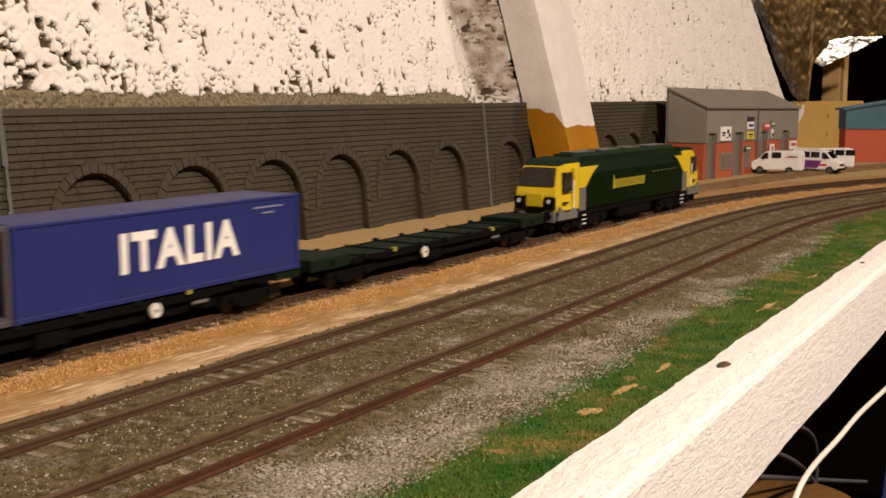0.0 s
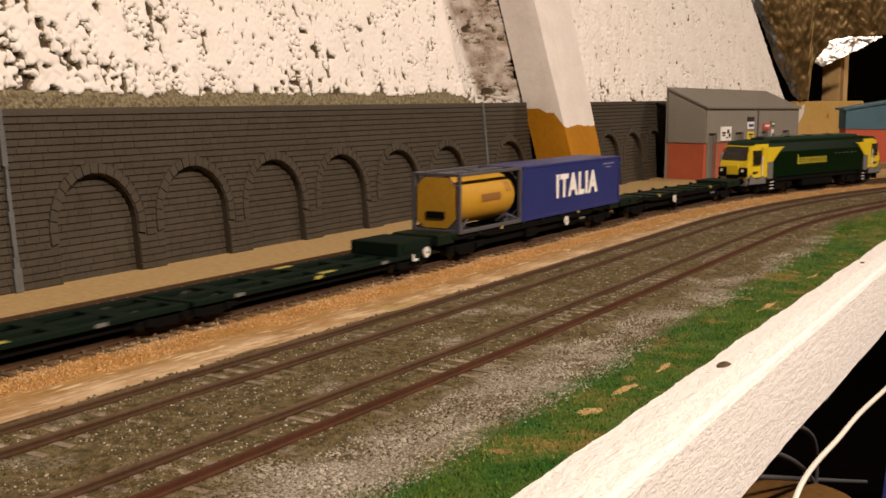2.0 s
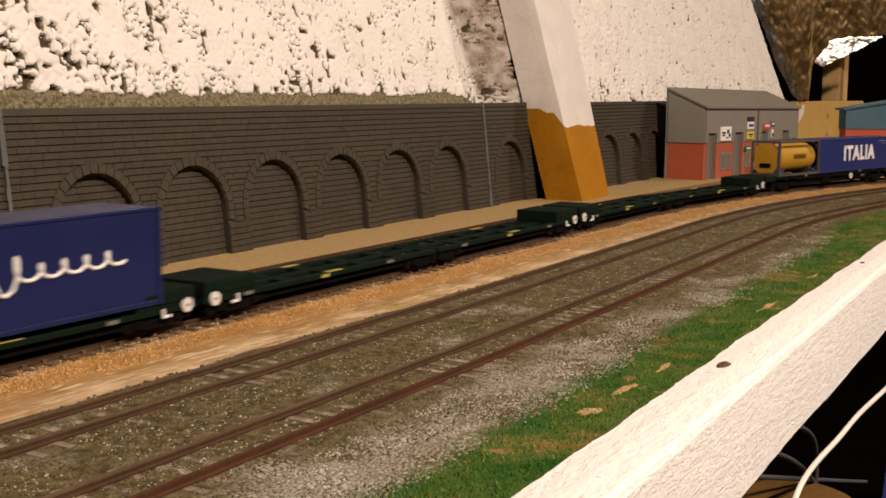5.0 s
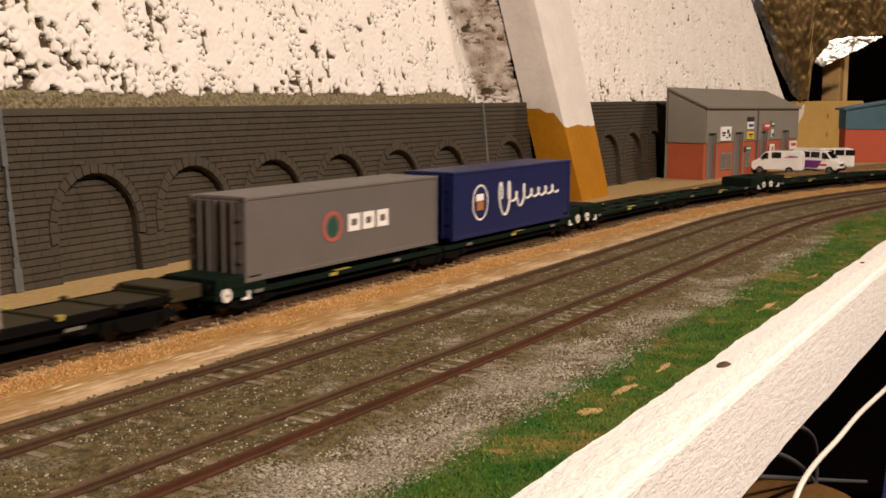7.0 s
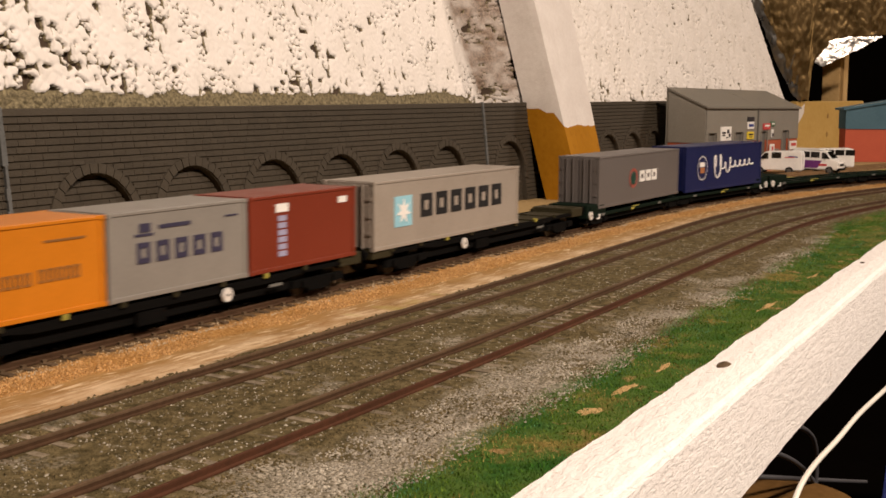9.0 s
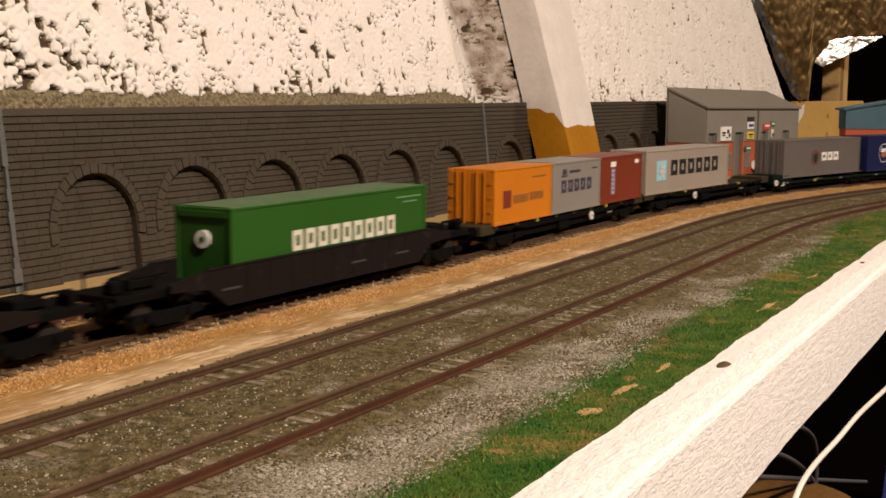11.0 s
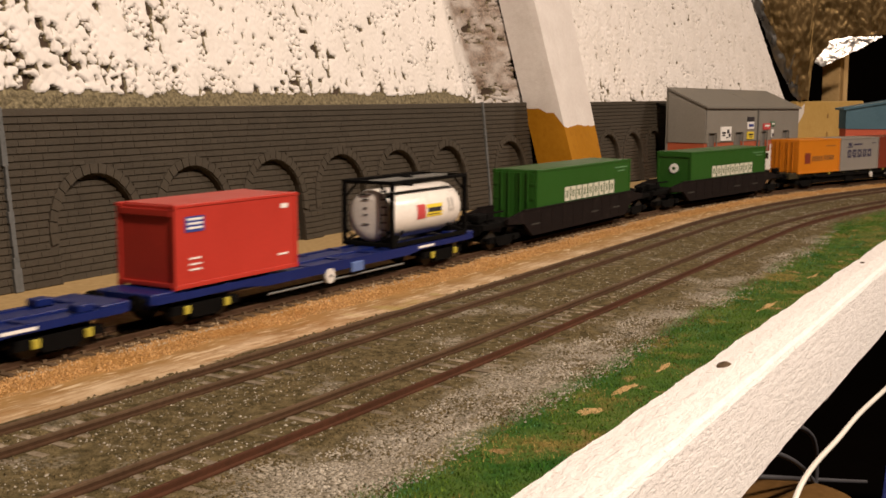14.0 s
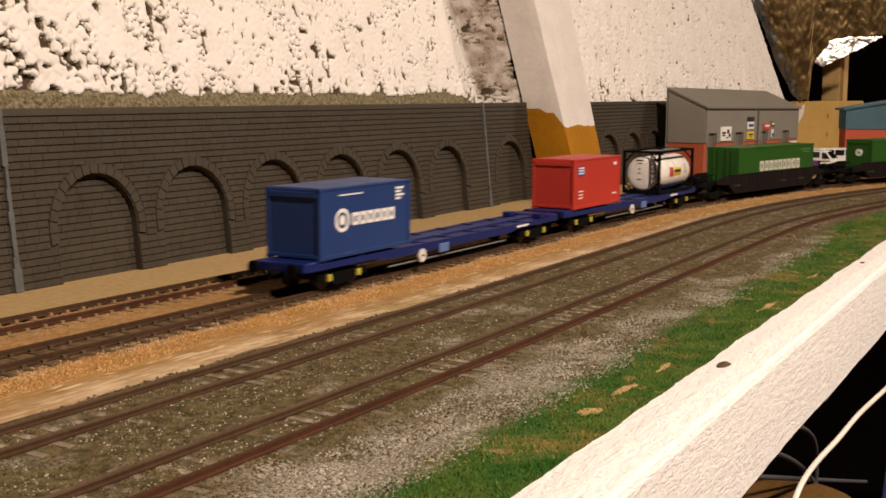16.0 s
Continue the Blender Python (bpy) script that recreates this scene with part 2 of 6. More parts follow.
def ground():
    rows = list(np.arange(-3.1, 0.12, 0.25)) + list(np.arange(0.14, 1.5, 0.005)) + list(np.arange(1.5, 5.0, 0.06))
    cols = list(np.arange(-0.226, 0.11, 0.004)) + [0.12, 0.16, 0.22, 0.3, 0.45, 0.60, 0.76]
    verts, faces = [], []
    for s in rows:
        for v in cols:
            x, y, _ = on_line(s, v)
            verts.append((x, y, lie(x, y)))
    n = len(cols)
    for i in range(len(rows) - 1):
        for j in range(n - 1):
            a = i * n + j
            faces.append((a, a + n, a + n + 1, a + 1))
    ob = new("ground", mesh_from("ground", verts, faces, ground_material(), True))
    tagged(ob, "layout ground of tan board, brown ballast, orange scatter and grass", "ground", kind="structure")
    # the board under it
    verts, faces = [], []
    rows = list(np.arange(-3.1, 0.8, 0.3)) + list(np.arange(0.8, 5.0, 0.08))
    for s in rows:
        for v, z in ((-0.226, GROUND - 0.003), (0.76, GROUND - 0.003), (0.76, GROUND - 0.018), (-0.226, GROUND - 0.018)):
            x, y, _ = on_line(s, v)
            verts.append((x, y, z))
    for i in range(len(rows) - 1):
        for j in range(4):
            a, b = i * 4 + j, i * 4 + (j + 1) % 4
            faces.append((a, b, b + 4, a + 4))
    faces += [(0, 1, 2, 3), tuple(len(verts) - 4 + k for k in (3, 2, 1, 0))]
    tagged(new("baseboard", mesh_from("baseboard", verts, faces, PINE)), "plain wooden baseboard under the layout", "baseboard", kind="structure")


ground()


# ---------------------------------------------------------------- tracks
def sweep(profile, path):
    verts, faces, n = [], [], len(profile)
    for x, y, a in path:
        for v, z in profile:
            verts.append((x - math.sin(a) * v, y + math.cos(a) * v, z))
    for i in range(len(path) - 1):
        for j in range(n):
            a, b = i * n + j, i * n + (j + 1) % n
            faces.append((a, b, b + n, a + n))
    faces += [tuple(range(n)), tuple(range((len(path) - 1) * n, len(path) * n))[::-1]]
    return verts, faces


def track(label, off, s0, s1, near0, near1, red=False, dip=0.0, tie=None, plain=None):
    rail_mat = plain or RAIL
    top = thing("track", label, "railway track", "tracks of the layout")

    def place(s):
        a, b = on_line(s - 0.002, off(s - 0.002)), on_line(s + 0.002, off(s + 0.002))
        return (a[0] + b[0]) / 2, (a[1] + b[1]) / 2, math.atan2(b[1] - a[1], b[0] - a[0])

    ss = list(np.arange(s0, min(X0, s1), 0.05)) + list(np.arange(min(X0, s1), s1, 0.02)) + [s1]
    path = [place(s) for s in ss]
    h = 0.0010
    for side in (1, -1):
        c = side * 0.0088
        foot = [(c - h, -0.0026), (c + h, -0.0026), (c + h, -0.0021), (c + 0.0003, -0.0018), (c + 0.0004, -0.0008), (c - 0.0004, -0.0008), (c - 0.0003, -0.0018), (c - h, -0.0021)]
        head = [(c - 0.0005, -0.0008), (c + 0.0005, -0.0008), (c + 0.0005, -0.0001), (c + 0.0004, 0.0), (c - 0.0004, 0.0), (c - 0.0005, -0.0001)]
        rail = new("rail", mesh_from("rail", *sweep(foot, path), RAIL_RED if red and side < 0 else rail_mat))
        rail.parent = top
        hd = new("rail_head", mesh_from("rail_head", *sweep(head, path), RAIL_RED if red and side < 0 else RAIL_HEAD if dip else rail_mat))
        hd.parent = rail
    # sleepers with their rail chairs
    bm = boxed(-0.0016, 0.0016, -0.0165, 0.0165, -0.0048, -0.0025 + dip, 0.0002)
    for c in (0.0088, -0.0088):
        for e in (0.0018, -0.0018):
            if dip:
                continue
            box(bm, -0.0009, 0.0009, c + e - 0.0007, c + e + 0.0007, -0.0026, -0.0015)
    me = bpy.data.meshes.new("sleeper")
    bm.to_mesh(me)
    bm.free()
    me.materials.append(tie or SLEEPER)
    rest_v, rest_f = [], []
    base = [tuple(v.co) for v in me.vertices]
    poly = [tuple(p.vertices) for p in me.polygons]
    s = s0 + 0.004
    while s < s1:
        x, y, a = place(s)
        m = Matrix.Translation((x, y, random.uniform(-0.0002, 0.0001))) @ Matrix.Rotation(a + random.uniform(-0.01, 0.01), 4, "Z")
        if near0 < s < near1:
            share("sleeper", me, top, m)
        elif s > 0 and len(rest_v) < 90000:
            k = len(rest_v)
            rest_v += [tuple(m @ Vector(c)) for c in base]
            rest_f += [tuple(k + i for i in f) for f in poly]
        s += 0.0092
    if rest_v:
        ob = new("sleepers_beyond", mesh_from("sleepers_beyond", rest_v, rest_f, tie or SLEEPER))
        ob.parent = top
        tagged(ob, kind="stuff")
    return top


track("siding track with a reddish near rail along the arched wall", off_siding, -0.3, 1.05, 0.20, 1.05, red=True, tie=SLEEPER_TAN)
track("siding track with pale sandy rails and sleepers in the yard", off_siding, 1.0505, 1.75, 1.05, 1.5, tie=SLEEPER_TAN, plain=RAIL_TAN)
track("brown railway track under the container train", off_train, -3.05, 4.9, 0.15, 1.45)
track("rusty brown railway track sunk in dark earth ballast", off_middle, -0.3, 2.2, 0.12, 1.3, dip=-0.0002, tie=SLEEPER_DUSTY)
track("rusty railway track beside grey gravel and grass", off_front, -0.3, 2.2, 0.12, 1.25, red=True, dip=-0.0002, tie=SLEEPER_DUSTY)


# ---------------------------------------------------------------- loose scatter: chips, crumbs, blades
def grass_drift(x):
    """How far the grass edge has closed in on the front track."""
    return min(0.036, 0.040 * max(0.0, x - 0.30) + 0.10 * max(0.0, x - 0.80))


def chips(name, label, count, zone, size, material, flat=0.6, seed=1, s_hi=1.35, spread=1.0):
    rnd = random.Random(seed)
    verts, faces, made, tries = [], [], 0, 0
    while made < count and tries < count * 30:
        tries += 1
        s = 0.13 + (s_hi - 0.13) * rnd.random() ** 1.5
        v = rnd.uniform(*zone)
        x, y, _ = on_line(s, v)
        if v < -0.196 + grass_drift(x) + rnd.uniform(0, 0.006):
            continue
        clump = noise.noise((x * 45, y * 45, seed * 3.7)) + 0.6 * noise.noise((x * 15, y * 15, seed * 1.3))
        if clump * spread < rnd.uniform(-0.5, 0.35):
            continue
        r = rnd.uniform(*size)
        z = lie(x, y)
        k = len(verts)
        a = rnd.uniform(0, 6.28)
        for i in range(4):
            b = a + i * 1.571 + rnd.uniform(-0.4, 0.4)
            verts.append((x + r * math.cos(b), y + r * math.sin(b), z - 0.0003 + rnd.uniform(0, 0.3) * r))
        verts.append((x + rnd.uniform(-0.4, 0.4) * r, y + rnd.uniform(-0.4, 0.4) * r, z + r * flat * rnd.uniform(0.6, 1.3)))
        faces += [(k, k + 1, k + 4), (k + 1, k + 2, k + 4), (k + 2, k + 3, k + 4), (k + 3, k, k + 4)]
        made += 1
    ob = new(name, mesh_from(name, verts, faces, material))
    return tagged(ob, label, "scatter", kind="stuff")


CHIP_GREY = surface("grey_gravel_chip", (0.15, 0.130, 0.098), (0.48, 0.445, 0.375), 0.85, 400, 60, 0, vary=0.35, spec=0.15)
CHIP_DARK = surface("earth_crumb", (0.054, 0.042, 0.019), (0.160, 0.123, 0.063), 0.9, 400, 60, 0, vary=0.4, spec=0.08)
CHIP_ORANGE = surface("orange_scatter_crumb", (0.30, 0.155, 0.052), (0.54, 0.335, 0.145), 0.9, 400, 60, 0, vary=0.3, spec=0.1)
CHIP_SAND = surface("sand_grain", (0.36, 0.235, 0.095), (0.56, 0.40, 0.20), 0.9, 400, 60, 0, vary=0.2, spec=0.1)
CHIP_TAN = surface("tan_ballast_crumb", (0.30, 0.22, 0.13), (0.50, 0.40, 0.27), 0.9, 400, 60, 0, vary=0.3, spec=0.1)
BLADE = surface("static_grass", (0.008, 0.088, 0.010), (0.150, 0.205, 0.028), 0.7, 90, 24, 0, vary=0.45, wear=(0.04, 0.19, 0.10), spec=0.05)
BLADE_PALE = surface("pale_bluish_grass", (0.05, 0.17, 0.09), (0.13, 0.30, 0.19), 0.8, 300, 40, 0, vary=0.3, spec=0.05)
BLADE_DRY = surface("dry_static_grass", (0.20, 0.17, 0.04), (0.36, 0.27, 0.10), 0.8, 300, 40, 0, vary=0.35, spec=0.05)
chips("gravel", "pale grey gravel chips beside the front track", 16000, (-0.194, -0.155), (0.0003, 0.0008), CHIP_GREY, seed=2, spread=3.4)
chips("gravel", "scattered pale chips between the two front tracks", 5200, (-0.152, -0.062), (0.0003, 0.0007), CHIP_GREY, seed=3, spread=3.4)
chips("gravel", "pale chips lying between the rails of the front tracks", 2200, (-0.150, -0.066), (0.0004, 0.0009), CHIP_GREY, 0.4, seed=13, spread=4.5)
chips("earth_ballast", "dark brown earth crumbs round the front tracks", 16000, (-0.160, -0.0605), (0.0004, 0.0010), CHIP_DARK, seed=4)
chips("earth_ballast", "dark brown earth crumbs among the grey gravel", 7000, (-0.192, -0.150), (0.0004, 0.0009), CHIP_DARK, seed=24, spread=2.5)
chips("orange_scatter", "rough orange crumbs banked beside the train track", 17000, (-0.037, -0.0155), (0.0003, 0.0008), CHIP_ORANGE, 0.9, seed=5, spread=0.7)
chips("tan_ballast", "tan ballast crumbs along the train track", 7500, (-0.0215, -0.0125), (0.0003, 0.0008), CHIP_TAN, seed=6)
chips("tan_ballast", "tan ballast crumbs along the siding", 2500, (0.033, 0.062), (0.0003, 0.0007), CHIP_TAN, seed=7)


# worn sandy spots in the grass: middle, half length, half width
BARE = [(0.357, -0.2035, 0.0075, 0.0018), (0.326, -0.2045, 0.0065, 0.0026), (0.392, -0.2045, 0.006, 0.0009), (0.535, -0.2030, 0.012, 0.0012), (0.640, -0.1990, 0.010, 0.0010)]


def sandy_spots():
    rnd = random.Random(31)
    verts, faces = [], []
    for bx, by, bl, bw in BARE:
        for _ in range(520):
            a, q = rnd.uniform(0, 6.283), math.sqrt(rnd.random())
            q *= 1.0 + 0.9 * noise.noise((bx * 90 + 1.3 * math.cos(a), 1.3 * math.sin(a), 1.0))
            x, y, r = bx + bl * q * math.cos(a), by + bw * q * math.sin(a), rnd.uniform(0.0003, 0.0007)
            z, k = lie(x, y), len(verts)
            for i in range(4):
                verts.append((x + r * math.cos(a + i * 1.571), y + r * math.sin(a + i * 1.571), z - 0.0002))
            verts.append((x, y, z + r * rnd.uniform(0.3, 0.7)))
            faces += [(k, k + 1, k + 4), (k + 1, k + 2, k + 4), (k + 2, k + 3, k + 4), (k + 3, k, k + 4)]
    tagged(new("sandy_spot", mesh_from("sandy_spot", verts, faces, CHIP_SAND)), "sandy bare spots worn in the grass", "scatter", kind="stuff")


def grass(name, label, count, material, seed, zone, lo):
    rnd = random.Random(seed)
    verts, faces, made, tries = [], [], 0, 0
    while made < count and tries < count * 26:
        tries += 1
        s = 0.18 + 1.2 * rnd.random() ** 1.4
        v = rnd.uniform(*zone)
        x, y, _ = on_line(s, v)
        clump = 1.3 * noise.noise((x * 34, y * 34, 9.1)) + 0.6 * noise.noise((x * 95, y * 95, 2.2)) + 0.4 * noise.noise((x * 14, y * 14, 5.0))
        worn = min(math.hypot((x - bx) / bl, (y - by) / bw) for bx, by, bl, bw in BARE)
        if worn < rnd.uniform(0.5, 1.35):
            continue
        if (clump - 0.9 * max(0.0, (0.34 - x) / 0.16) * (0.6 + noise.noise((x * 50, y * 50, 6.0))) < rnd.uniform(-0.75, 0.05)) == lo or rnd.random() < max(0.0, (v - grass_drift(x) + 0.194) / 0.012):
            continue
        z, h, a, w = lie(x, y), rnd.uniform(0.0003, 0.0012), rnd.uniform(0, 6.28), rnd.uniform(0.00012, 0.00030)
        k, l = len(verts), rnd.uniform(0.0002, 0.0014)
        b = rnd.uniform(0, 6.28)
        verts += [(x - w * math.cos(a), y - w * math.sin(a), z - 0.0004), (x + w * math.cos(a), y + w * math.sin(a), z - 0.0004), (x + l * math.cos(b), y + l * math.sin(b), z + h)]
        faces.append((k, k + 1, k + 2))
        made += 1
    return tagged(new(name, mesh_from(name, verts, faces, material)), label, "grass", kind="stuff")


sandy_spots()
grass("grass", "short bright green static grass along the layout edge", 54000, BLADE, 11, (-0.224, -0.130), True)
grass("pale_grass", "thin pale bluish-green fibres along the gravel edge", 3200, BLADE_PALE, 14, (-0.198, -0.178), True)
grass("dry_grass", "thin dry yellowish tufts in the grass", 12000, BLADE_DRY, 12, (-0.224, -0.140), False)


# ---------------------------------------------------------------- arched retaining wall
WALL_H, LEAN = 0.0905, math.radians(6.0)
ARCH_R, ARCH_SPRING, RING = 0.0286, 0.0266, 0.0062
COURSE, COPING = 0.00375, 0.0042


def arch_half(z, grow=0.0):
    """Half the width of an arched opening at height z above the wall's foot."""
    r = ARCH_R + grow
    if z < ARCH_SPRING:
        return r if grow == 0 or z > ARCH_SPRING - 0.006 else ARCH_R
    d = z - ARCH_SPRING
    return math.sqrt(max(0.0, r * r - d * d))


def free_spans(a, b, cuts):
    spans, x = [], a
    for c0, c1 in sorted(cuts):
        if c0 > x:
            spans.append((x, min(c0, b)))
        x = max(x, c1)
    if x < b:
        spans.append((x, b))
    return [(p, q) for p, q in spans if q - p > 0.0006]


def block(x0, x1, z0, z1, y_back, y_face, k):
    """A stone with a narrower face: four sides and a front."""
    e, ex = 0.00055, 0.00011
    v = [(x0, y_back, z0), (x1, y_back, z0), (x1, y_back, z1), (x0, y_back, z1), (x0 + ex, y_face, z0 + e), (x1 - ex, y_face, z0 + e), (x1 - ex, y_face, z1 - e), (x0 + ex, y_face, z1 - e)]
    f = [(4, 5, 6, 7), (0, 1, 5, 4), (1, 2, 6, 5), (2, 3, 7, 6), (3, 0, 4, 7)]
    return v, [tuple(k + i for i in q) for q in f]


def arched_wall(name, label, length, arches, picked):
    """One moulded wall panel, its foot at its own origin, its face towards -y; arches: centres along it."""
    rnd = random.Random(len(name) + int(length * 1000))
    top = tagged(new(name), label, "retaining wall", "arched wall panels")
    # front plate with the openings, backing plate behind the recesses
    xs = sorted({0.0, length, *np.linspace(0, length, 60), *[c + ARCH_R * math.sin(t) for c in arches for t in np.linspace(-1.5708, 1.5708, 25)]})
    xs = [x for x in xs if 0 <= x <= length]
    bm = bmesh.new()

    def floor_at(x0, x1):
        mid = (x0 + x1) / 2
        for c in arches:
            if abs(mid - c) < ARCH_R:
                return [ARCH_SPRING + math.sqrt(max(0.0, ARCH_R ** 2 - min(abs(x - c), ARCH_R) ** 2)) for x in (x0, x1)], True
        return [0.0, 0.0], False

    for x0, x1 in zip(xs, xs[1:]):
        (za, zb), inside = floor_at(x0, x1)
        q = [bm.verts.new(p) for p in ((x0, 0.0006, za), (x1, 0.0006, zb), (x1, 0.0006, WALL_H), (x0, 0.0006, WALL_H))]
        bm.faces.new(q)
        if inside:
            q = [bm.verts.new(p) for p in ((x0, 0.0006, za), (x0, 0.0052, za), (x1, 0.0052, zb), (x1, 0.0006, zb))]
            bm.faces.new(q)
    for c in arches:
        for e in (-1, 1):
            x = c + e * ARCH_R
            if 0 < x < length:
                bm.faces.new([bm.verts.new(p) for p in ((x, 0.0006, 0), (x, 0.0052, 0), (x, 0.0052, ARCH_SPRING), (x, 0.0006, ARCH_SPRING))])
    box(bm, 0, length, 0.0052, 0.0085, 0, WALL_H)
    box(bm, 0, length, 0.0012, 0.0052, WALL_H - 0.001, WALL_H)
    part("wall_panel", bm, STONE_DARK, top)
    # stones, course by course, about the ring of each arch and in the recesses
    rest_v, rest_f, picks = [], [], 0
    z, row = 0.0, 0
    while z < WALL_H - 0.001:
        z1 = min(z + COURSE, WALL_H - COPING) if z < WALL_H - COPING - 0.001 else WALL_H
        zm = (z + z1) / 2
        for inside in (False, True):
            if inside:
                spans = [(max(0, c - arch_half(zm) + 0.0002), min(length, c + arch_half(zm) - 0.0002)) for c in arches if arch_half(zm) > 0.002]
                back, face = 0.0052, 0.0044
            else:
                ring = [(c - arch_half(zm, RING) - 0.0002, c + arch_half(zm, RING) + 0.0002) for c in arches if arch_half(zm, RING) > 0]
                spans = free_spans(0, length, ring)
                back, face = 0.0006, -0.0002
            for a, b in spans:
                x = a - rnd.uniform(0, 0.004) * (row % 2)
                while x < b - 0.0004:
                    w = rnd.uniform(0.0060, 0.0110) if z1 < WALL_H else 0.13
                    p, q = max(x, a), min(x + w, b)
                    x += w
                    if q - p < 0.0008:
                        continue
                    dz = rnd.uniform(-0.00007, 0.00007)
                    vv, ff = block(p + 0.000004, q - 0.000004, z + 0.00005 + dz, z1 - 0.00005 + dz, back, face - rnd.uniform(0, 0.00012), 0)
                    if picked and picked[0] < p < picked[1] and picks < 300:
                        me = mesh_from("brick", vv, ff, STONE)
                        o = new("brick", me)
                        o.parent = top
                        picks += 1
                    else:
                        k = len(rest_v)
                        rest_v += vv
                        rest_f += [tuple(k + i for i in f) for f in ff]
        z, row = z1, row + 1
    ob = new("stonework", mesh_from("stonework", rest_v, rest_f, STONE))
    ob.parent = top
    tagged(ob, kind="stuff")
    # ring stones
    n = 17
    h = math.pi * (ARCH_R + RING / 2) / n / 2 - 0.00016
    vv, ff = block(-h * ARCH_R / (ARCH_R + RING / 2), h * ARCH_R / (ARCH_R + RING / 2), -RING / 2, RING / 2, 0.0012, -0.0006, 0)
    vv = [(x * (1 + 0.24 * (zz > 0)), y, zz) for x, y, zz in vv]
    me = mesh_from("ring_stone", vv, ff, STONE)
    for c in arches:
        for i in range(n + 2):
            a = -math.pi / 2 + math.pi * (i - 0.5) / n
            r = ARCH_R + RING / 2
            x, zz = c + r * math.sin(a), ARCH_SPRING + r * math.cos(a)
            if 0.002 < x < length - 0.002:
                share("ring_stone", me, top, Matrix.Translation((x, rnd.uniform(-0.0002, 0.0002), zz)) @ Matrix.Rotation(a, 4, "Y"))
    return top


def set_wall(ob, x, y, turn):
    ob.matrix_world = Matrix.Translation((x, y, GROUND)) @ Matrix.Rotation(turn, 4, "Z") @ Matrix.Rotation(-LEAN, 4, "X")
    return ob


PITCHES = [0.0577 + 0.0779 * i for i in range(6)]
TURN = math.radians(1.37)
set_wall(arched_wall("arched_wall", "dark grey moulded stone wall panel with six blind arches", 0.5160, PITCHES, (0.0, 0.10)), 0.3880, 0.1262, TURN)
set_wall(arched_wall("arched_wall", "dark grey moulded stone wall end with arches, running past view", 0.5160, PITCHES, None), 0.3880 - 0.5166, 0.1262 - 0.5166 * math.tan(TURN) + 0.0004, TURN)
set_wall(arched_wall("arched_wall", "short dark grey stone wall piece with one blind arch", 0.1250, [0.0475], None), 0.9048, 0.1386, TURN)
set_wall(arched_wall("arched_wall", "dark grey stone wall piece with three arches beside the shed", 0.2980, [0.0920 + 0.0735 * i for i in range(3)], None), 1.082, 0.1330, TURN)
for x, y in ((0.3880, 0.1262), (0.9045, 0.1386)):
    bm = bmesh.new()
    for i in range(16):
        z = i / 16 * WALL_H
        w = random.uniform(0.0010, 0.0017) * (1.6 if i < 2 else 1)
        box(bm, -w + random.uniform(-0.0004, 0.0004), w, -0.0016, 0.002, z, z + WALL_H / 16 + 0.0005, 0.0004)
    seam = part("glue_seam", bm, GLUE)
    seam.matrix_world = Matrix.Translation((x - 0.0003, y, GROUND)) @ Matrix.Rotation(TURN, 4, "Z") @ Matrix.Rotation(-LEAN, 4, "X")
    tagged(seam, "pale blue-grey strip of glue over a wall joint", "seam", "wall seams")


# ---------------------------------------------------------------- leaning insulation between the rafters
SLOPE = 0.285


def slope_y(z):
    return 0.1285 + SLOPE * (z + 0.0045)


def foam_material():
    m, nt, p = nodes_of("lumpy_painted_foam")
    coat = nt.nodes.new("ShaderNodeAttribute")
    coat.attribute_name = "coat"
    shade_tone = nt.nodes.new("ShaderNodeAttribute")
    shade_tone.attribute_name = "shade_tone"
    f, c = noise_tex(nt, 500), noise_tex(nt, 40)
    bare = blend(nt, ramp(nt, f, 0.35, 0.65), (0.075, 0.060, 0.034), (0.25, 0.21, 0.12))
    # unpainted pits and cracks go darker than the bare foot: recess shade in the colour
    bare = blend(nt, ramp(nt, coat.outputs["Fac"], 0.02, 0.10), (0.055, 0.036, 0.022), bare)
    white = blend(nt, ramp(nt, c, 0.3, 0.7), (0.71, 0.67, 0.62), (0.80, 0.76, 0.72))
    # brown strip beside the rafter: its shade mixed into the thin white coat
    white = blend(nt, shade_tone.outputs["Fac"], white, blend(nt, ramp(nt, f, 0.35, 0.65), (0.13, 0.088, 0.060), (0.31, 0.225, 0.165)))
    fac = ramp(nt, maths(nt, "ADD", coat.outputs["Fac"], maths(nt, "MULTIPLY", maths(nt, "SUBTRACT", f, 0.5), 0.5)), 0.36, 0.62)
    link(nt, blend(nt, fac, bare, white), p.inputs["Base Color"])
    p.inputs["Roughness"].default_value = 0.75
    p.inputs["Specular IOR Level"].default_value = 0.25
    bump(nt, p, f, 0.0005, 0.5)
    return m


FOAM = foam_material()


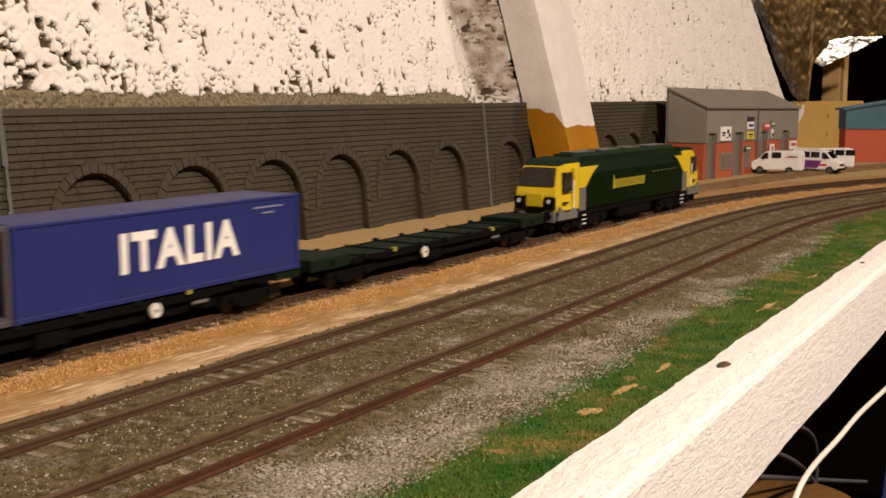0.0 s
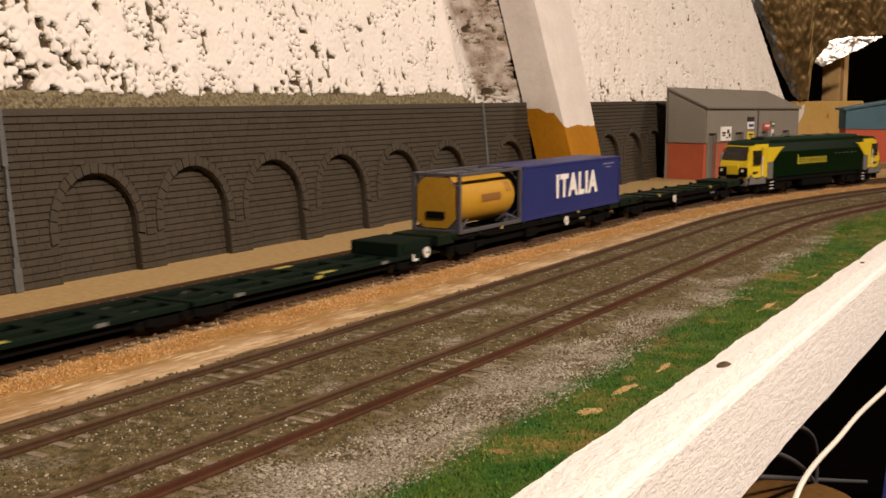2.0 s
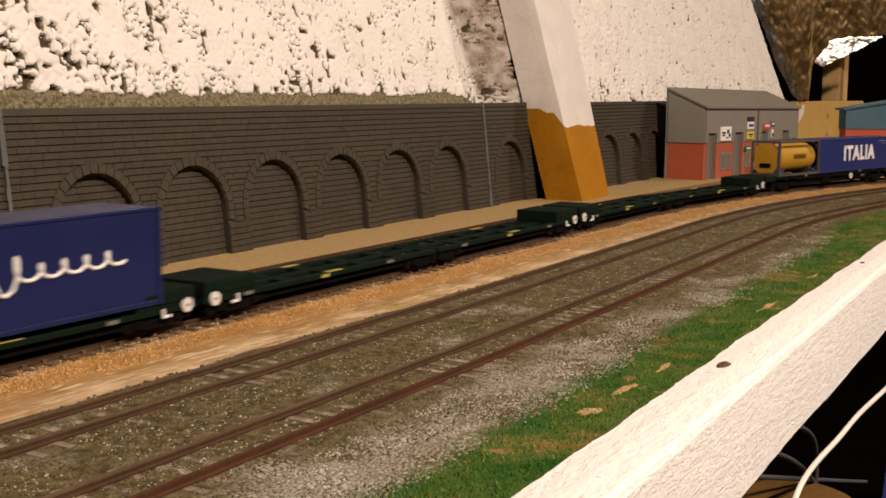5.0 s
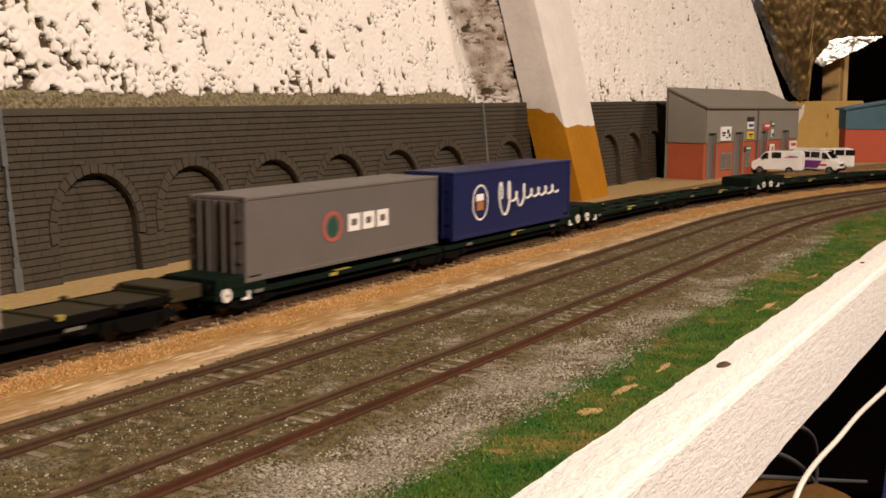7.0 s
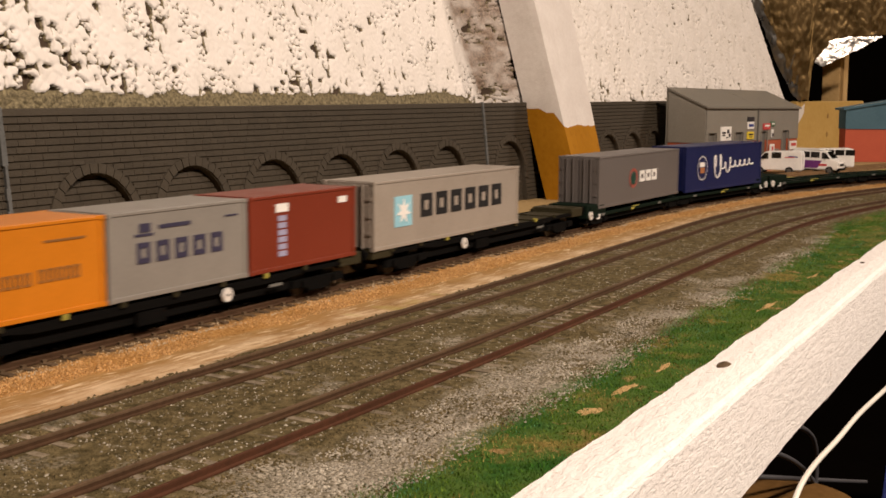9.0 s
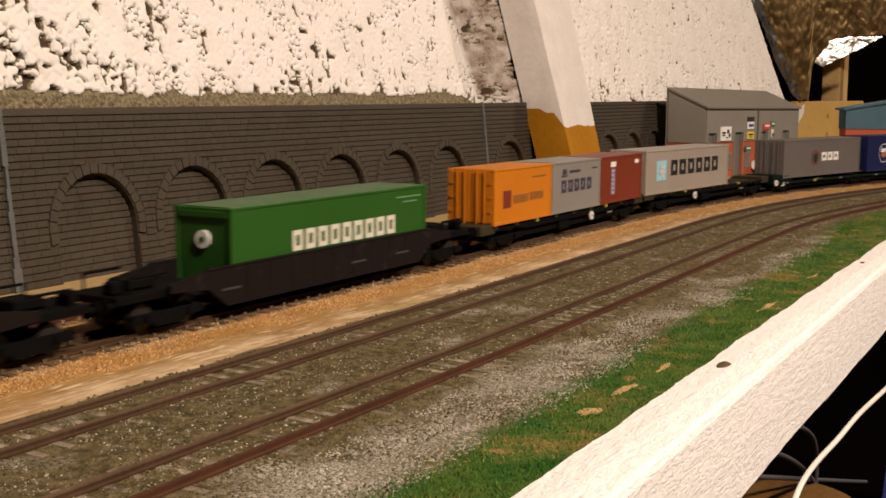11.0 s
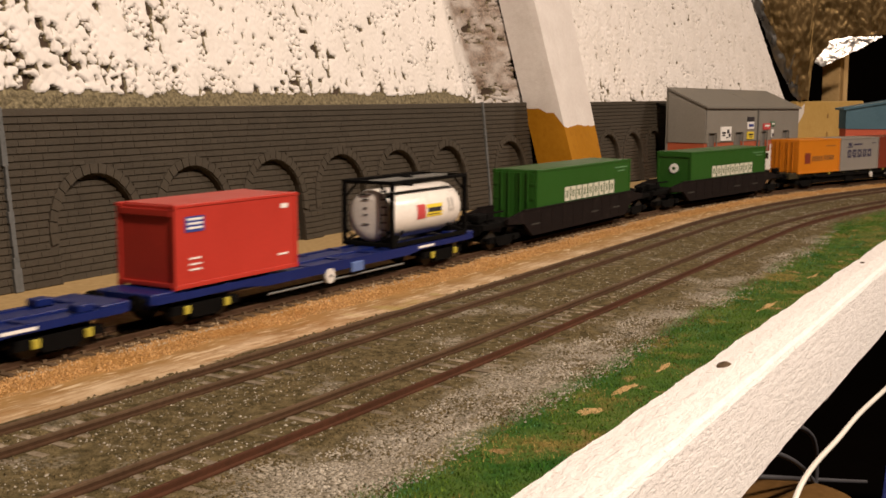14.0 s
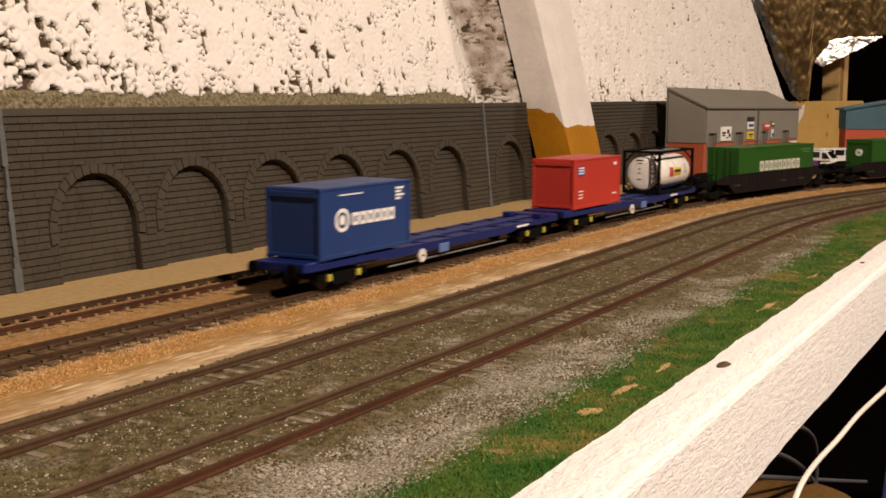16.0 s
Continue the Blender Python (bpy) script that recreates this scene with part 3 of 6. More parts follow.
def worley(px, py, cell, seed):
    """Distance to the nearest and second nearest of jittered points, in cells."""
    gx, gy = px / cell, py / cell
    ix, iy = np.floor(gx), np.floor(gy)
    f1, f2 = np.full(px.shape, 9.0), np.full(px.shape, 9.0)
    pick = np.zeros(px.shape)
    for dx in (-1, 0, 1):
        for dy in (-1, 0, 1):
            cx, cy = ix + dx, iy + dy
            h = np.sin(cx * 127.1 + cy * 311.7 + seed) * 43758.5453
            h2 = np.sin(cx * 269.5 + cy * 183.3 + seed * 1.7) * 24634.6345
            jx, jy = h - np.floor(h), h2 - np.floor(h2)
            dist = np.hypot(cx + jx - gx, cy + jy - gy)
            nearer = dist < f1
            f2 = np.where(nearer, f1, np.minimum(f2, dist))
            pick = np.where(nearer, np.abs(np.sin(cx * 12.9898 + cy * 78.233)), pick)
            f1 = np.minimum(f1, dist)
    return f1, f2, pick


def value_noise(px, py, cell, seed):
    gx, gy = px / cell, py / cell
    ix, iy = np.floor(gx), np.floor(gy)
    tx, ty = gx - ix, gy - iy
    tx, ty = tx * tx * (3 - 2 * tx), ty * ty * (3 - 2 * ty)

    def h(a, b):
        v = np.sin(a * 127.1 + b * 311.7 + seed) * 43758.5453
        return v - np.floor(v)

    return (h(ix, iy) * (1 - tx) + h(ix + 1, iy) * tx) * (1 - ty) + (h(ix, iy + 1) * (1 - tx) + h(ix + 1, iy + 1) * tx) * ty


def foam_sheet(label, x0, x1, z0, z1, step, bare_foot, right_slant=0.0):
    nx, nz = int((x1 - x0) / step) + 1, int((z1 - z0) / step) + 1
    X, Z = np.meshgrid(np.linspace(x0, x1, nx), np.linspace(z0, z1, nz))
    if right_slant:
        X = X - right_slant * (Z - z0) * np.clip((X - (x1 - 0.3)) / 0.3, 0, 1)
    big = np.clip((0.60 - X) / 0.16, 0, 1)
    beyond = np.clip((X - 1.0) / 0.1, 0, 1)
    wx = X + 0.0022 * (value_noise(X, Z, 0.004, 3.0) - 0.5)
    wz = Z + 0.0022 * (value_noise(X, Z, 0.004, 8.0) - 0.5)
    a1, a2, ap = worley(wx, wz, 0.0072, 1.0)
    b1, b2, bp = worley(wx, wz * 0.85, 0.0040, 5.0)
    ha = np.sqrt(np.clip((a2 - a1) / 0.45, 0, 1)) * 0.0012 * (0.7 + 0.6 * ap)
    hb = np.sqrt(np.clip((b2 - b1) / 0.45, 0, 1)) * (0.0006 + 0.0007 * beyond) * (0.7 + 0.6 * bp)
    height = ha * big + hb * (1 - big)
    gap = np.where(big > 0.5, a2 - a1, b2 - b1)
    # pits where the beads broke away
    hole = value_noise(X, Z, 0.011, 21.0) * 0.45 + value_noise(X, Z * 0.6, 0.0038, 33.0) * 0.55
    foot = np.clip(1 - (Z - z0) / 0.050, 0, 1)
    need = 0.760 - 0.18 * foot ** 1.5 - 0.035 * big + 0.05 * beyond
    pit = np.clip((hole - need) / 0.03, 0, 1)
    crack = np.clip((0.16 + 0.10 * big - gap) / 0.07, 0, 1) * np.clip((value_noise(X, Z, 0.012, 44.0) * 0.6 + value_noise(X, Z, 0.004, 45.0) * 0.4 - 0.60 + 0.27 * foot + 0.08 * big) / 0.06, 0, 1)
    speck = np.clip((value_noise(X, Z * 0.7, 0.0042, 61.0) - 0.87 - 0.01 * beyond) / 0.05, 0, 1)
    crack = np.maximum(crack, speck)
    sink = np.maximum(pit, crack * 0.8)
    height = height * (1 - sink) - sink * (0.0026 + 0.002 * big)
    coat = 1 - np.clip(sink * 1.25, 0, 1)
    edge = bare_foot * (1 - 0.8 * np.clip((X - 0.935) / 0.04, 0, 1)) + 0.004 * (value_noise(X, Z * 0.3, 0.012, 50.0) - 0.5) + 0.003 * (value_noise(X, Z, 0.004, 51.0) - 0.5)
    coat = np.where(Z - z0 < edge, 0.11 + 0.09 * coat, coat)
    height = np.where(Z - z0 < edge, height * 0.35 - 0.001, height)
    shade_tone = np.zeros(X.shape)
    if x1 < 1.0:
        # the sheet lies deeper than the rafter and turns forward beside it, thinly and unevenly coated there; the brown
        # also paints in the shade beside the rafter
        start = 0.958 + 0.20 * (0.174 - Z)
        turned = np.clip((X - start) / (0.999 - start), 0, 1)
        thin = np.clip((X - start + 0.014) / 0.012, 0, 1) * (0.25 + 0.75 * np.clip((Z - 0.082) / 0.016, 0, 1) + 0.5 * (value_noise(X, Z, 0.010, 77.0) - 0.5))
        shade_tone = np.clip(thin, 0, 1) * (0.75 + 0.5 * (value_noise(X, Z, 0.005, 71.0) - 0.5))
        height = height * (1 + 0.6 * turned) - 0.030 * (1 - turned)
    Y = slope_y(Z) - height
    verts = np.stack([X, Y, Z], -1).reshape(-1, 3)
    i = np.arange((nz - 1) * (nx - 1))
    a = (i // (nx - 1)) * nx + i % (nx - 1)
    faces = np.stack([a, a + 1, a + nx + 1, a + nx], -1)
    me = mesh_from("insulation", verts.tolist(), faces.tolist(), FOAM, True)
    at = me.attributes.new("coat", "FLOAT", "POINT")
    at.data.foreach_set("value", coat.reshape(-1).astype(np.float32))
    at = me.attributes.new("shade_tone", "FLOAT", "POINT")
    at.data.foreach_set("value", shade_tone.reshape(-1).astype(np.float32))
    return tagged(new("insulation_wall", me), label, "insulation", kind="structure")


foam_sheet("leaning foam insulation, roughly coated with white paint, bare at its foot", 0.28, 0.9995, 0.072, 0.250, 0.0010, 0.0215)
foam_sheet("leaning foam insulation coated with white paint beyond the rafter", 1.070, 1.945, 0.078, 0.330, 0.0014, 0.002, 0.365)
bm = prism(bmesh.new(), [(-0.6, 0.0), (-0.6, 0.8), (1.93, 0.8), (1.985, 0.0)], 0.0, 0.03)
back = part("roof_lining", bm, STONE_DARK)
back.matrix_world = Matrix.Translation((0, slope_y(0.04) + 0.046, 0.04)) @ Matrix.Rotation(-math.atan(SLOPE), 4, "X")
tagged(back, "dark lining behind the painted insulation", "wall", kind="structure")


def rafter():
    """A leaning roof timber, white above and ochre below, with a ragged edge between the two coats."""
    top = thing("rafter", "leaning timber rafter, white paint above, ochre paint below", "rafter")
    x0, x1, depth = 0.995, 1.0695, 0.0365
    for lower in (True, False):
        bm = bmesh.new()
        cols = 15

        def cut(i):
            base = 0.0765 if i < 5 else 0.0635
            return base + 0.0022 * noise.noise((i * 0.9, 1.7, 0.4)) + (0.0030 if i < 3 else 0) + (0.0012 * noise.noise((i * 3.3, 0.2, 8.0)))

        def ring(i, z):
            """Points along the left side, then the front."""
            if i < 5:
                return (x0, 0.0916 + depth * (1 - i / 5) + SLOPE * (z + 0.0045), z)
            k = (i - 5) / (cols - 1 - 5)
            y = 0.0916 + 0.004 * k
            if i == 5:
                return (x0 + 0.0004, y + SLOPE * (z + 0.0045) + 0.0002, z)
            return (x0 + k * (x1 + 0.092 * z - x0), y + SLOPE * (z + 0.0045), z)

        rows = []
        for j in range(25):
            row = []
            for i in range(cols):
                c = cut(i)
                z = -0.0045 + (c + 0.0045) * j / 24 if lower else c + (0.36 - c) * (j / 24) ** 1.5
                p = Vector(ring(i, z))
                wob = 0.0006 * noise.noise((p.x * 60, p.y * 60, p.z * 40))
                row.append(bm.verts.new(p + Vector((wob, wob, 0))))
            rows.append(row)
        for r0, r1 in zip(rows, rows[1:]):
            for i in range(cols - 1):
                bm.faces.new((r0[i], r0[i + 1], r1[i + 1], r1[i]))
        # far side and back close the timber
        for r0, r1 in zip(rows, rows[1:]):
            a, b = r0[-1].co, r1[-1].co
            bm.faces.new([bm.verts.new(p) for p in (a, a + Vector((0, depth, 0)), b + Vector((0, depth, 0)), b)])
        part("lower_coat" if lower else "upper_coat", bm, TIMBER_OCHRE if lower else TIMBER_WHITE, top, "ochre paint" if lower else "white paint")


rafter()


# ---------------------------------------------------------------- edge timber in front
def edge_timber():
    """A rough sawn white timber along the layout's edge, its top widening a little along it."""
    bm = bmesh.new()
    rows = []
    for i in range(560):
        x = -0.25 + i * 0.00265
        t = (x - 0.238) / 0.585
        n1, n2 = noise.noise((x * 26, 0.1, 0.2)), noise.noise((x * 90, 3.1, 0.2))
        far = -0.2214 + 0.0160 * t + 0.0009 * n1 + 0.0005 * n2 + 0.0004 * noise.noise((x * 300, 1.0, 2.0))
        near = -0.2430 + 0.0334 * (x - 0.256) + 0.0002 * n2
        zt, zb = 0.0004 * n1, -0.0393 - 0.008 * max(0.0, x - 0.5) + 0.0008 * noise.noise((x * 12, 7.0, 1.0))
        prof = [(far, zb + 0.004), (far, -0.0014), (far - 0.0008, zt), (far * 0.5 + near * 0.5, zt + 0.0006), (near + 0.0022, zt), (near + 0.0006, zt - 0.0008), (near, zt - 0.0026), (near, zb * 0.5), (near + 0.0005, zb + 0.001), (near + 0.002, zb), (far, zb)]
        rows.append([bm.verts.new((x, y, z)) for y, z in prof])
    for a, b in zip(rows, rows[1:]):
        for j in range(len(a)):
            k = (j + 1) % len(a)
            bm.faces.new((a[j], a[k], b[k], b[j]))
    bm.faces.new(rows[0])
    bm.faces.new(rows[-1][::-1])
    bmesh.ops.recalc_face_normals(bm, faces=bm.faces)
    m, nt, p = nodes_of("rough_white_timber")
    co = nt.nodes.new("ShaderNodeTexCoord").outputs["Object"]
    mp = nt.nodes.new("ShaderNodeMapping")
    mp.inputs["Scale"].default_value = (0.35, 1, 1.3)
    link(nt, co, mp.inputs["Vector"])
    grain = noise_tex(nt, 300, 5.0, 0.65, mp.outputs[0])
    spots = noise_tex(nt, 160, 3.0)
    col = blend(nt, ramp(nt, grain, 0.3, 0.7), (0.86, 0.83, 0.80), (0.94, 0.92, 0.90))
    col = blend(nt, ramp(nt, spots, 0.71, 0.76), col, (0.34, 0.24, 0.14))
    mq = nt.nodes.new("ShaderNodeMapping")
    mq.inputs["Scale"].default_value = (1.3, 0.5, 0.5)
    link(nt, co, mq.inputs["Vector"])
    ticks = noise_tex(nt, 560, 3.0, 0.6, mq.outputs[0])
    col = blend(nt, maths(nt, "MULTIPLY", ramp(nt, ticks, 0.62, 0.70), 0.55), col, (0.42, 0.34, 0.27))
    link(nt, col, p.inputs["Base Color"])
    p.inputs["Roughness"].default_value = 0.6
    crack = nt.nodes.new("ShaderNodeTexVoronoi")
    crack.feature = "DISTANCE_TO_EDGE"
    crack.inputs["Scale"].default_value = 230
    link(nt, mp.outputs[0], crack.inputs["Vector"])
    bump(nt, p, maths(nt, "ADD", ramp(nt, grain, 0.42, 0.55), maths(nt, "MULTIPLY", ramp(nt, crack.outputs["Distance"], 0.02, 0.09), maths(nt, "MULTIPLY", ramp(nt, spots, 0.40, 0.55), 0.60))), 0.0004, 0.45)
    top = tagged(new("edge_timber"), "rough sawn white-painted timber along the layout edge", "timber")
    part("timber", bm, m, top)
    bm = bmesh.new()
    bmesh.ops.create_icosphere(bm, subdivisions=2, radius=1.0)
    for v in bm.verts:
        v.co = Vector((v.co.x * 0.0050, v.co.y * 0.0024, v.co.z * 0.0011)) * (1 + 0.35 * noise.noise(v.co * 2))
    knot = part("knot_hole", bm, surface("dark_knot", (0.05, 0.03, 0.015), (0.14, 0.085, 0.04), 0.8), top, "dark chipped knot")
    knot.location = (0.397, -0.2245, 0.0002)
    bm = bmesh.new()
    rod(bm, (0, 0, 0.0003), (0, 0, 0.0009), 0.0012)
    nail = part("nail_head", bm, surface("old_nail", (0.08, 0.06, 0.04), (0.16, 0.12, 0.08), 0.6), top, "small dark nail head")
    nail.location = (0.685, -0.2155, 0.0)


edge_timber()

# clutter below the edge
GREY_CABLE = paint("grey_cable", (0.045, 0.045, 0.05), 0.6)
PALE_CABLE = paint("pale_cable", (0.72, 0.69, 0.62), 0.4)
c = tube("cable", [(0.300, -0.268, -0.050), (0.338, -0.262, -0.0275), (0.366, -0.262, -0.0215), (0.405, -0.262, -0.0240), (0.440, -0.262, -0.0222), (0.485, -0.262, -0.0250), (0.540, -0.262, -0.0270), (0.70, -0.264, -0.020)], 0.0009, PALE_CABLE)
tagged(c, "thin white cable hanging in front of the layout edge", "cable")
for pts in ([(0.42, -0.215, -0.030), (0.454, -0.235, -0.0325), (0.490, -0.235, -0.044), (0.508, -0.235, -0.058), (0.50, -0.235, -0.085)], [(0.41, -0.215, -0.034), (0.447, -0.235, -0.0405), (0.500, -0.235, -0.0585), (0.53, -0.235, -0.10)],
            [(0.38, -0.215, -0.036), (0.415, -0.235, -0.0430), (0.51, -0.235, -0.0725), (0.62, -0.235, -0.105)]):
    tagged(tube("cable", pts, 0.0010, GREY_CABLE), "grey cable drooping in the dark below the layout", "cable", "cables below the layout")
bm = bmesh.new()
bmesh.ops.create_cone(bm, cap_ends=True, segments=48, radius1=0.034, radius2=0.033, depth=0.012)
bmesh.ops.bevel(bm, geom=[e for e in bm.edges if abs(e.verts[0].co.z - e.verts[1].co.z) < 1e-5], offset=0.002, segments=2, affect="EDGES")
seat = part("stool_top", bm, surface("worn_brown_wood", (0.070, 0.036, 0.011), (0.14, 0.075, 0.024), 0.8, 200, 20, 0.0003, spec=0.05))
stool = thing("stool", "small round brown wooden stool below the layout edge", "stool")
seat.parent = stool
for a in range(3):
    bm = rod(bmesh.new(), (0.020 * math.cos(a * 2.1), 0.020 * math.sin(a * 2.1), -0.004), (0.03 * math.cos(a * 2.1), 0.03 * math.sin(a * 2.1), -0.82 + 0.0845), 0.008)
    part("leg", bm, PINE, stool)
stool.location = (0.470, -0.228, -0.0765)
blue_case = tagged(part("plastic_case", boxed(-0.03, 0.03, -0.012, 0.012, -0.7, 0.004, 0.002), paint("dark_blue_plastic", (0.02, 0.03, 0.14))), "dark blue plastic case below the layout", "case")
blue_case.matrix_world = pose(0.580, -0.262, -0.094, 0, 0, 8)

# ---------------------------------------------------------------- industrial unit
GREY_CLAD = surface("grey_cladding", (0.190, 0.176, 0.148), (0.235, 0.220, 0.190), 0.6, 500, 30, 0.0001)
GREY_ROOF = surface("grey_roof_sheet", (0.155, 0.144, 0.120), (0.195, 0.182, 0.155), 0.6, 500, 30, 0.0001)
RED_BRICK = surface("printed_red_brick", (0.33, 0.068, 0.028), (0.43, 0.105, 0.045), 0.7, 600, 40, 0.0001)
GREY_DOOR = surface("grey_door", (0.115, 0.110, 0.098), (0.145, 0.138, 0.125), 0.55, 500, 40, 0.0001)
SIGN_RED = paint("sign_red", (0.52, 0.07, 0.07))
SIGN_YELLOW = paint("sign_yellow", (0.75, 0.58, 0.05))
SIGN_GREEN = paint("sign_green", (0.09, 0.17, 0.10))
INK = paint("dark_print", (0.03, 0.03, 0.035))
NAVY = paint("navy_print", (0.04, 0.06, 0.25))


def board(parent, x, z, w, h, base, marks):
    """A flat sign on the front wall with plain bars for its writing."""
    b = part("sign", boxed(x - w / 2, x + w / 2, -0.0026, -0.0013, z - h / 2, z + h / 2), base, parent, "small sign board")
    for dx, dz, mw, mh, mm in marks:
        part("sign_bar", boxed(x + dx - mw / 2, x + dx + mw / 2, -0.0031, -0.0026, z + dz - mh / 2, z + dz + mh / 2), mm, b)


def industrial_unit():
    top = thing("industrial_unit", "low-relief grey industrial unit with red brick base", "building", "buildings of the yard")
    L, D, HE, HR, HB = 0.3180, 0.0450, 0.0830, 0.1040, 0.0425
    doors = [(0.0085, 0.0250), (0.0893, 0.0275), (0.1770, 0.0235), (0.2553, 0.0260)]
    # brick base between the doorways, cladding above
    x = 0.0
    for dx, dw in doors + [(L, 0)]:
        part("brick_panel", boxed(x, dx, 0.0, 0.004, -0.006, HB), RED_BRICK, top)
        x = dx + dw
    part("brick_panel", boxed(0.0, 0.004, 0.0042, D, -0.006, HB), RED_BRICK, top)
    bm = bmesh.new()
    x = 0.0
    for dx, dw in doors + [(L, 0)]:
        box(bm, x, dx, -0.0012, 0.004, HB, 0.0535)
        x = dx + dw
    box(bm, 0, L, -0.0012, 0.004, 0.0535, HE)
    part("front_cladding", bm, GREY_CLAD, top)
    bm = bmesh.new()
    f = [bm.verts.new(p) for p in ((-0.0012, -0.0012, HB), (-0.0012, D, HB), (-0.0012, D, HR), (-0.0012, -0.0012, HE))]
    g = [bm.verts.new(p.co + Vector((0.004, 0, 0))) for p in f]
    bm.faces.new(f)
    bm.faces.new(g[::-1])
    for i in range(4):
        bm.faces.new((f[i], g[i], g[(i + 1) % 4], f[(i + 1) % 4]))
    bmesh.ops.recalc_face_normals(bm, faces=bm.faces)
    part("end_cladding", bm, GREY_CLAD, top)
    for a, b in ((-0.003, L * 0.512), (L * 0.514, L + 0.002)):
        bm = bmesh.new()
        q = [(a, -0.004, HE - 0.001), (b, -0.004, HE - 0.001), (b, D + 0.002, HR), (a, D + 0.002, HR)]
        lo = [bm.verts.new(p) for p in q]
        hi = [bm.verts.new((p[0], p[1], p[2] + 0.002)) for p in q]
        bm.faces.new(lo[::-1])
        bm.faces.new(hi)
        for i in range(4):
            bm.faces.new((lo[i], lo[(i + 1) % 4], hi[(i + 1) % 4], hi[i]))
        part("roof_sheet", bm, GREY_ROOF, top)
    part("back_wall", boxed(0, L, D, D + 0.003, -0.006, HR), GREY_CLAD, top)
    part("downpipe", boxed(L * 0.512, L * 0.512 + 0.002, -0.003, -0.0013, -0.004, HE - 0.002), GREY_DOOR, top)
    for dx, dw in doors:
        part("roller_door", boxed(dx, dx + dw, 0.002, 0.004, -0.006, 0.0535), GREY_DOOR, top, "grey roller door")
        for a in (dx - 0.0006, dx + dw - 0.0008):
            part("door_post", boxed(a, a + 0.0014, -0.0020, -0.0013, -0.004, 0.0530), GREY_CLAD, top)
    for wx in (0.050, 0.068, 0.128, 0.232):
        w = part("window_frame", boxed(wx, wx + 0.014, -0.0012, 0.0, 0.010, 0.030), GREY_CLAD, top)
        part("pane", boxed(wx + 0.002, wx + 0.012, -0.0016, -0.0012, 0.012, 0.028), GREY_DOOR, w)
    board(top, 0.0593, 0.0525, 0.0314, 0.0165, WHITE, [(-0.008, 0.001, 0.010, 0.0022, INK), (-0.008, -0.002, 0.009, 0.0014, INK), (0.005, 0.0025, 0.006, 0.0045, INK), (0.010, -0.002, 0.005, 0.0040, INK), (0.003, -0.0045, 0.006, 0.0014, INK)])
    board(top, 0.1386, 0.0690, 0.0209, 0.0056, INK, [])
    board(top, 0.1386, 0.0615, 0.0209, 0.0088, WHITE, [(0, 0, 0.015, 0.003, NAVY)])
    board(top, 0.1386, 0.0492, 0.0209, 0.0090, SIGN_YELLOW, [(0, 0.0012, 0.014, 0.002, INK), (0, -0.002, 0.010, 0.001, INK)])
    board(top, 0.1946, 0.0595, 0.0244, 0.0078, SIGN_RED, [(0, 0.001, 0.016, 0.0022, WHITE)])
    board(top, 0.2161, 0.0628, 0.0146, 0.0058, SIGN_GREEN, [(0, 0, 0.009, 0.002, WHITE)])
    board(top, 0.2161, 0.0505, 0.0064, 0.0100, WHITE, [(0, -0.002, 0.005, 0.004, INK)])
    board(top, 0.1329, 0.0335, 0.0170, 0.0060, SIGN_GREEN, [(0, 0, 0.012, 0.0016, WHITE)])
    board(top, 0.2172, 0.0308, 0.0150, 0.0120, WHITE, [(0, 0, 0.005, 0.006, SIGN_RED)])
    board(top, 0.2975, 0.0335, 0.0260, 0.0115, WHITE, [(0, 0.001, 0.018, 0.004, SIGN_RED)])
    top.matrix_world = pose(1.315, 0.0820, -0.0044, 0, 0.55, -4.9)


industrial_unit()


def far_shed():
    top = thing("works_shed", "red brick shed with blue upper walls and low roof", "building", "buildings of the yard")
    BLUE = surface("blue_cladding", (0.055, 0.13, 0.18), (0.08, 0.17, 0.23), 0.6, 400, 30, 0.0001)
    W, D, HB, HE, HR = 0.40, 0.025, 0.0485, 0.078, 0.108
    part("brick_wall", boxed(-W, 0, 0, D, -0.002, HB), surface("shed_red_brick", (0.48, 0.088, 0.045), (0.58, 0.125, 0.065), 0.7, 600, 40, 0.0001), top)
    part("blue_wall", prism(bmesh.new(), [(-W - 0.001, HB), (0.001, HB), (0.001, HE), (-W / 2, HR), (-W - 0.001, HE)], -0.002, D + 0.002), BLUE, top)
    for a, b in (((0.006, HE - 0.002), (-W / 2, HR + 0.001)), ((-W - 0.006, HE - 0.002), (-W / 2, HR + 0.001))):
        part("roof", prism(bmesh.new(), [a, b, (b[0], b[1] + 0.003), (a[0], a[1] + 0.003)], -0.006, D + 0.006), BLUE, top)
    top.matrix_world = pose(1.80, 0.0255, -0.0048, 0, 0, 122)
    # its long side runs away from the line, its front faces the yard
    for ch in top.children:
        ch.matrix_basis = Matrix.Translation((0, -D, 0))


far_shed()

# board and post at the end of the loft
bd = thing("end_board", "ochre painted board standing behind the yard", "board")
part("panel", boxed(0.0, 0.330, 0.0, 0.012, GROUND, 0.0822, 0.0015), surface("ochre_board", (0.46, 0.29, 0.08), (0.55, 0.37, 0.125), 0.6, 120, 20, 0.0003, spec=0.2), bd)
for z in (0.0564, 0.0243):
    bm = rod(bmesh.new(), (0.145, -0.0008, z), (0.145, 0.001, z), 0.0042, 14)
    part("plugged_hole", bm, surface("plug", (0.26, 0.15, 0.04), (0.36, 0.22, 0.07), 0.7), bd, "darker round plug")
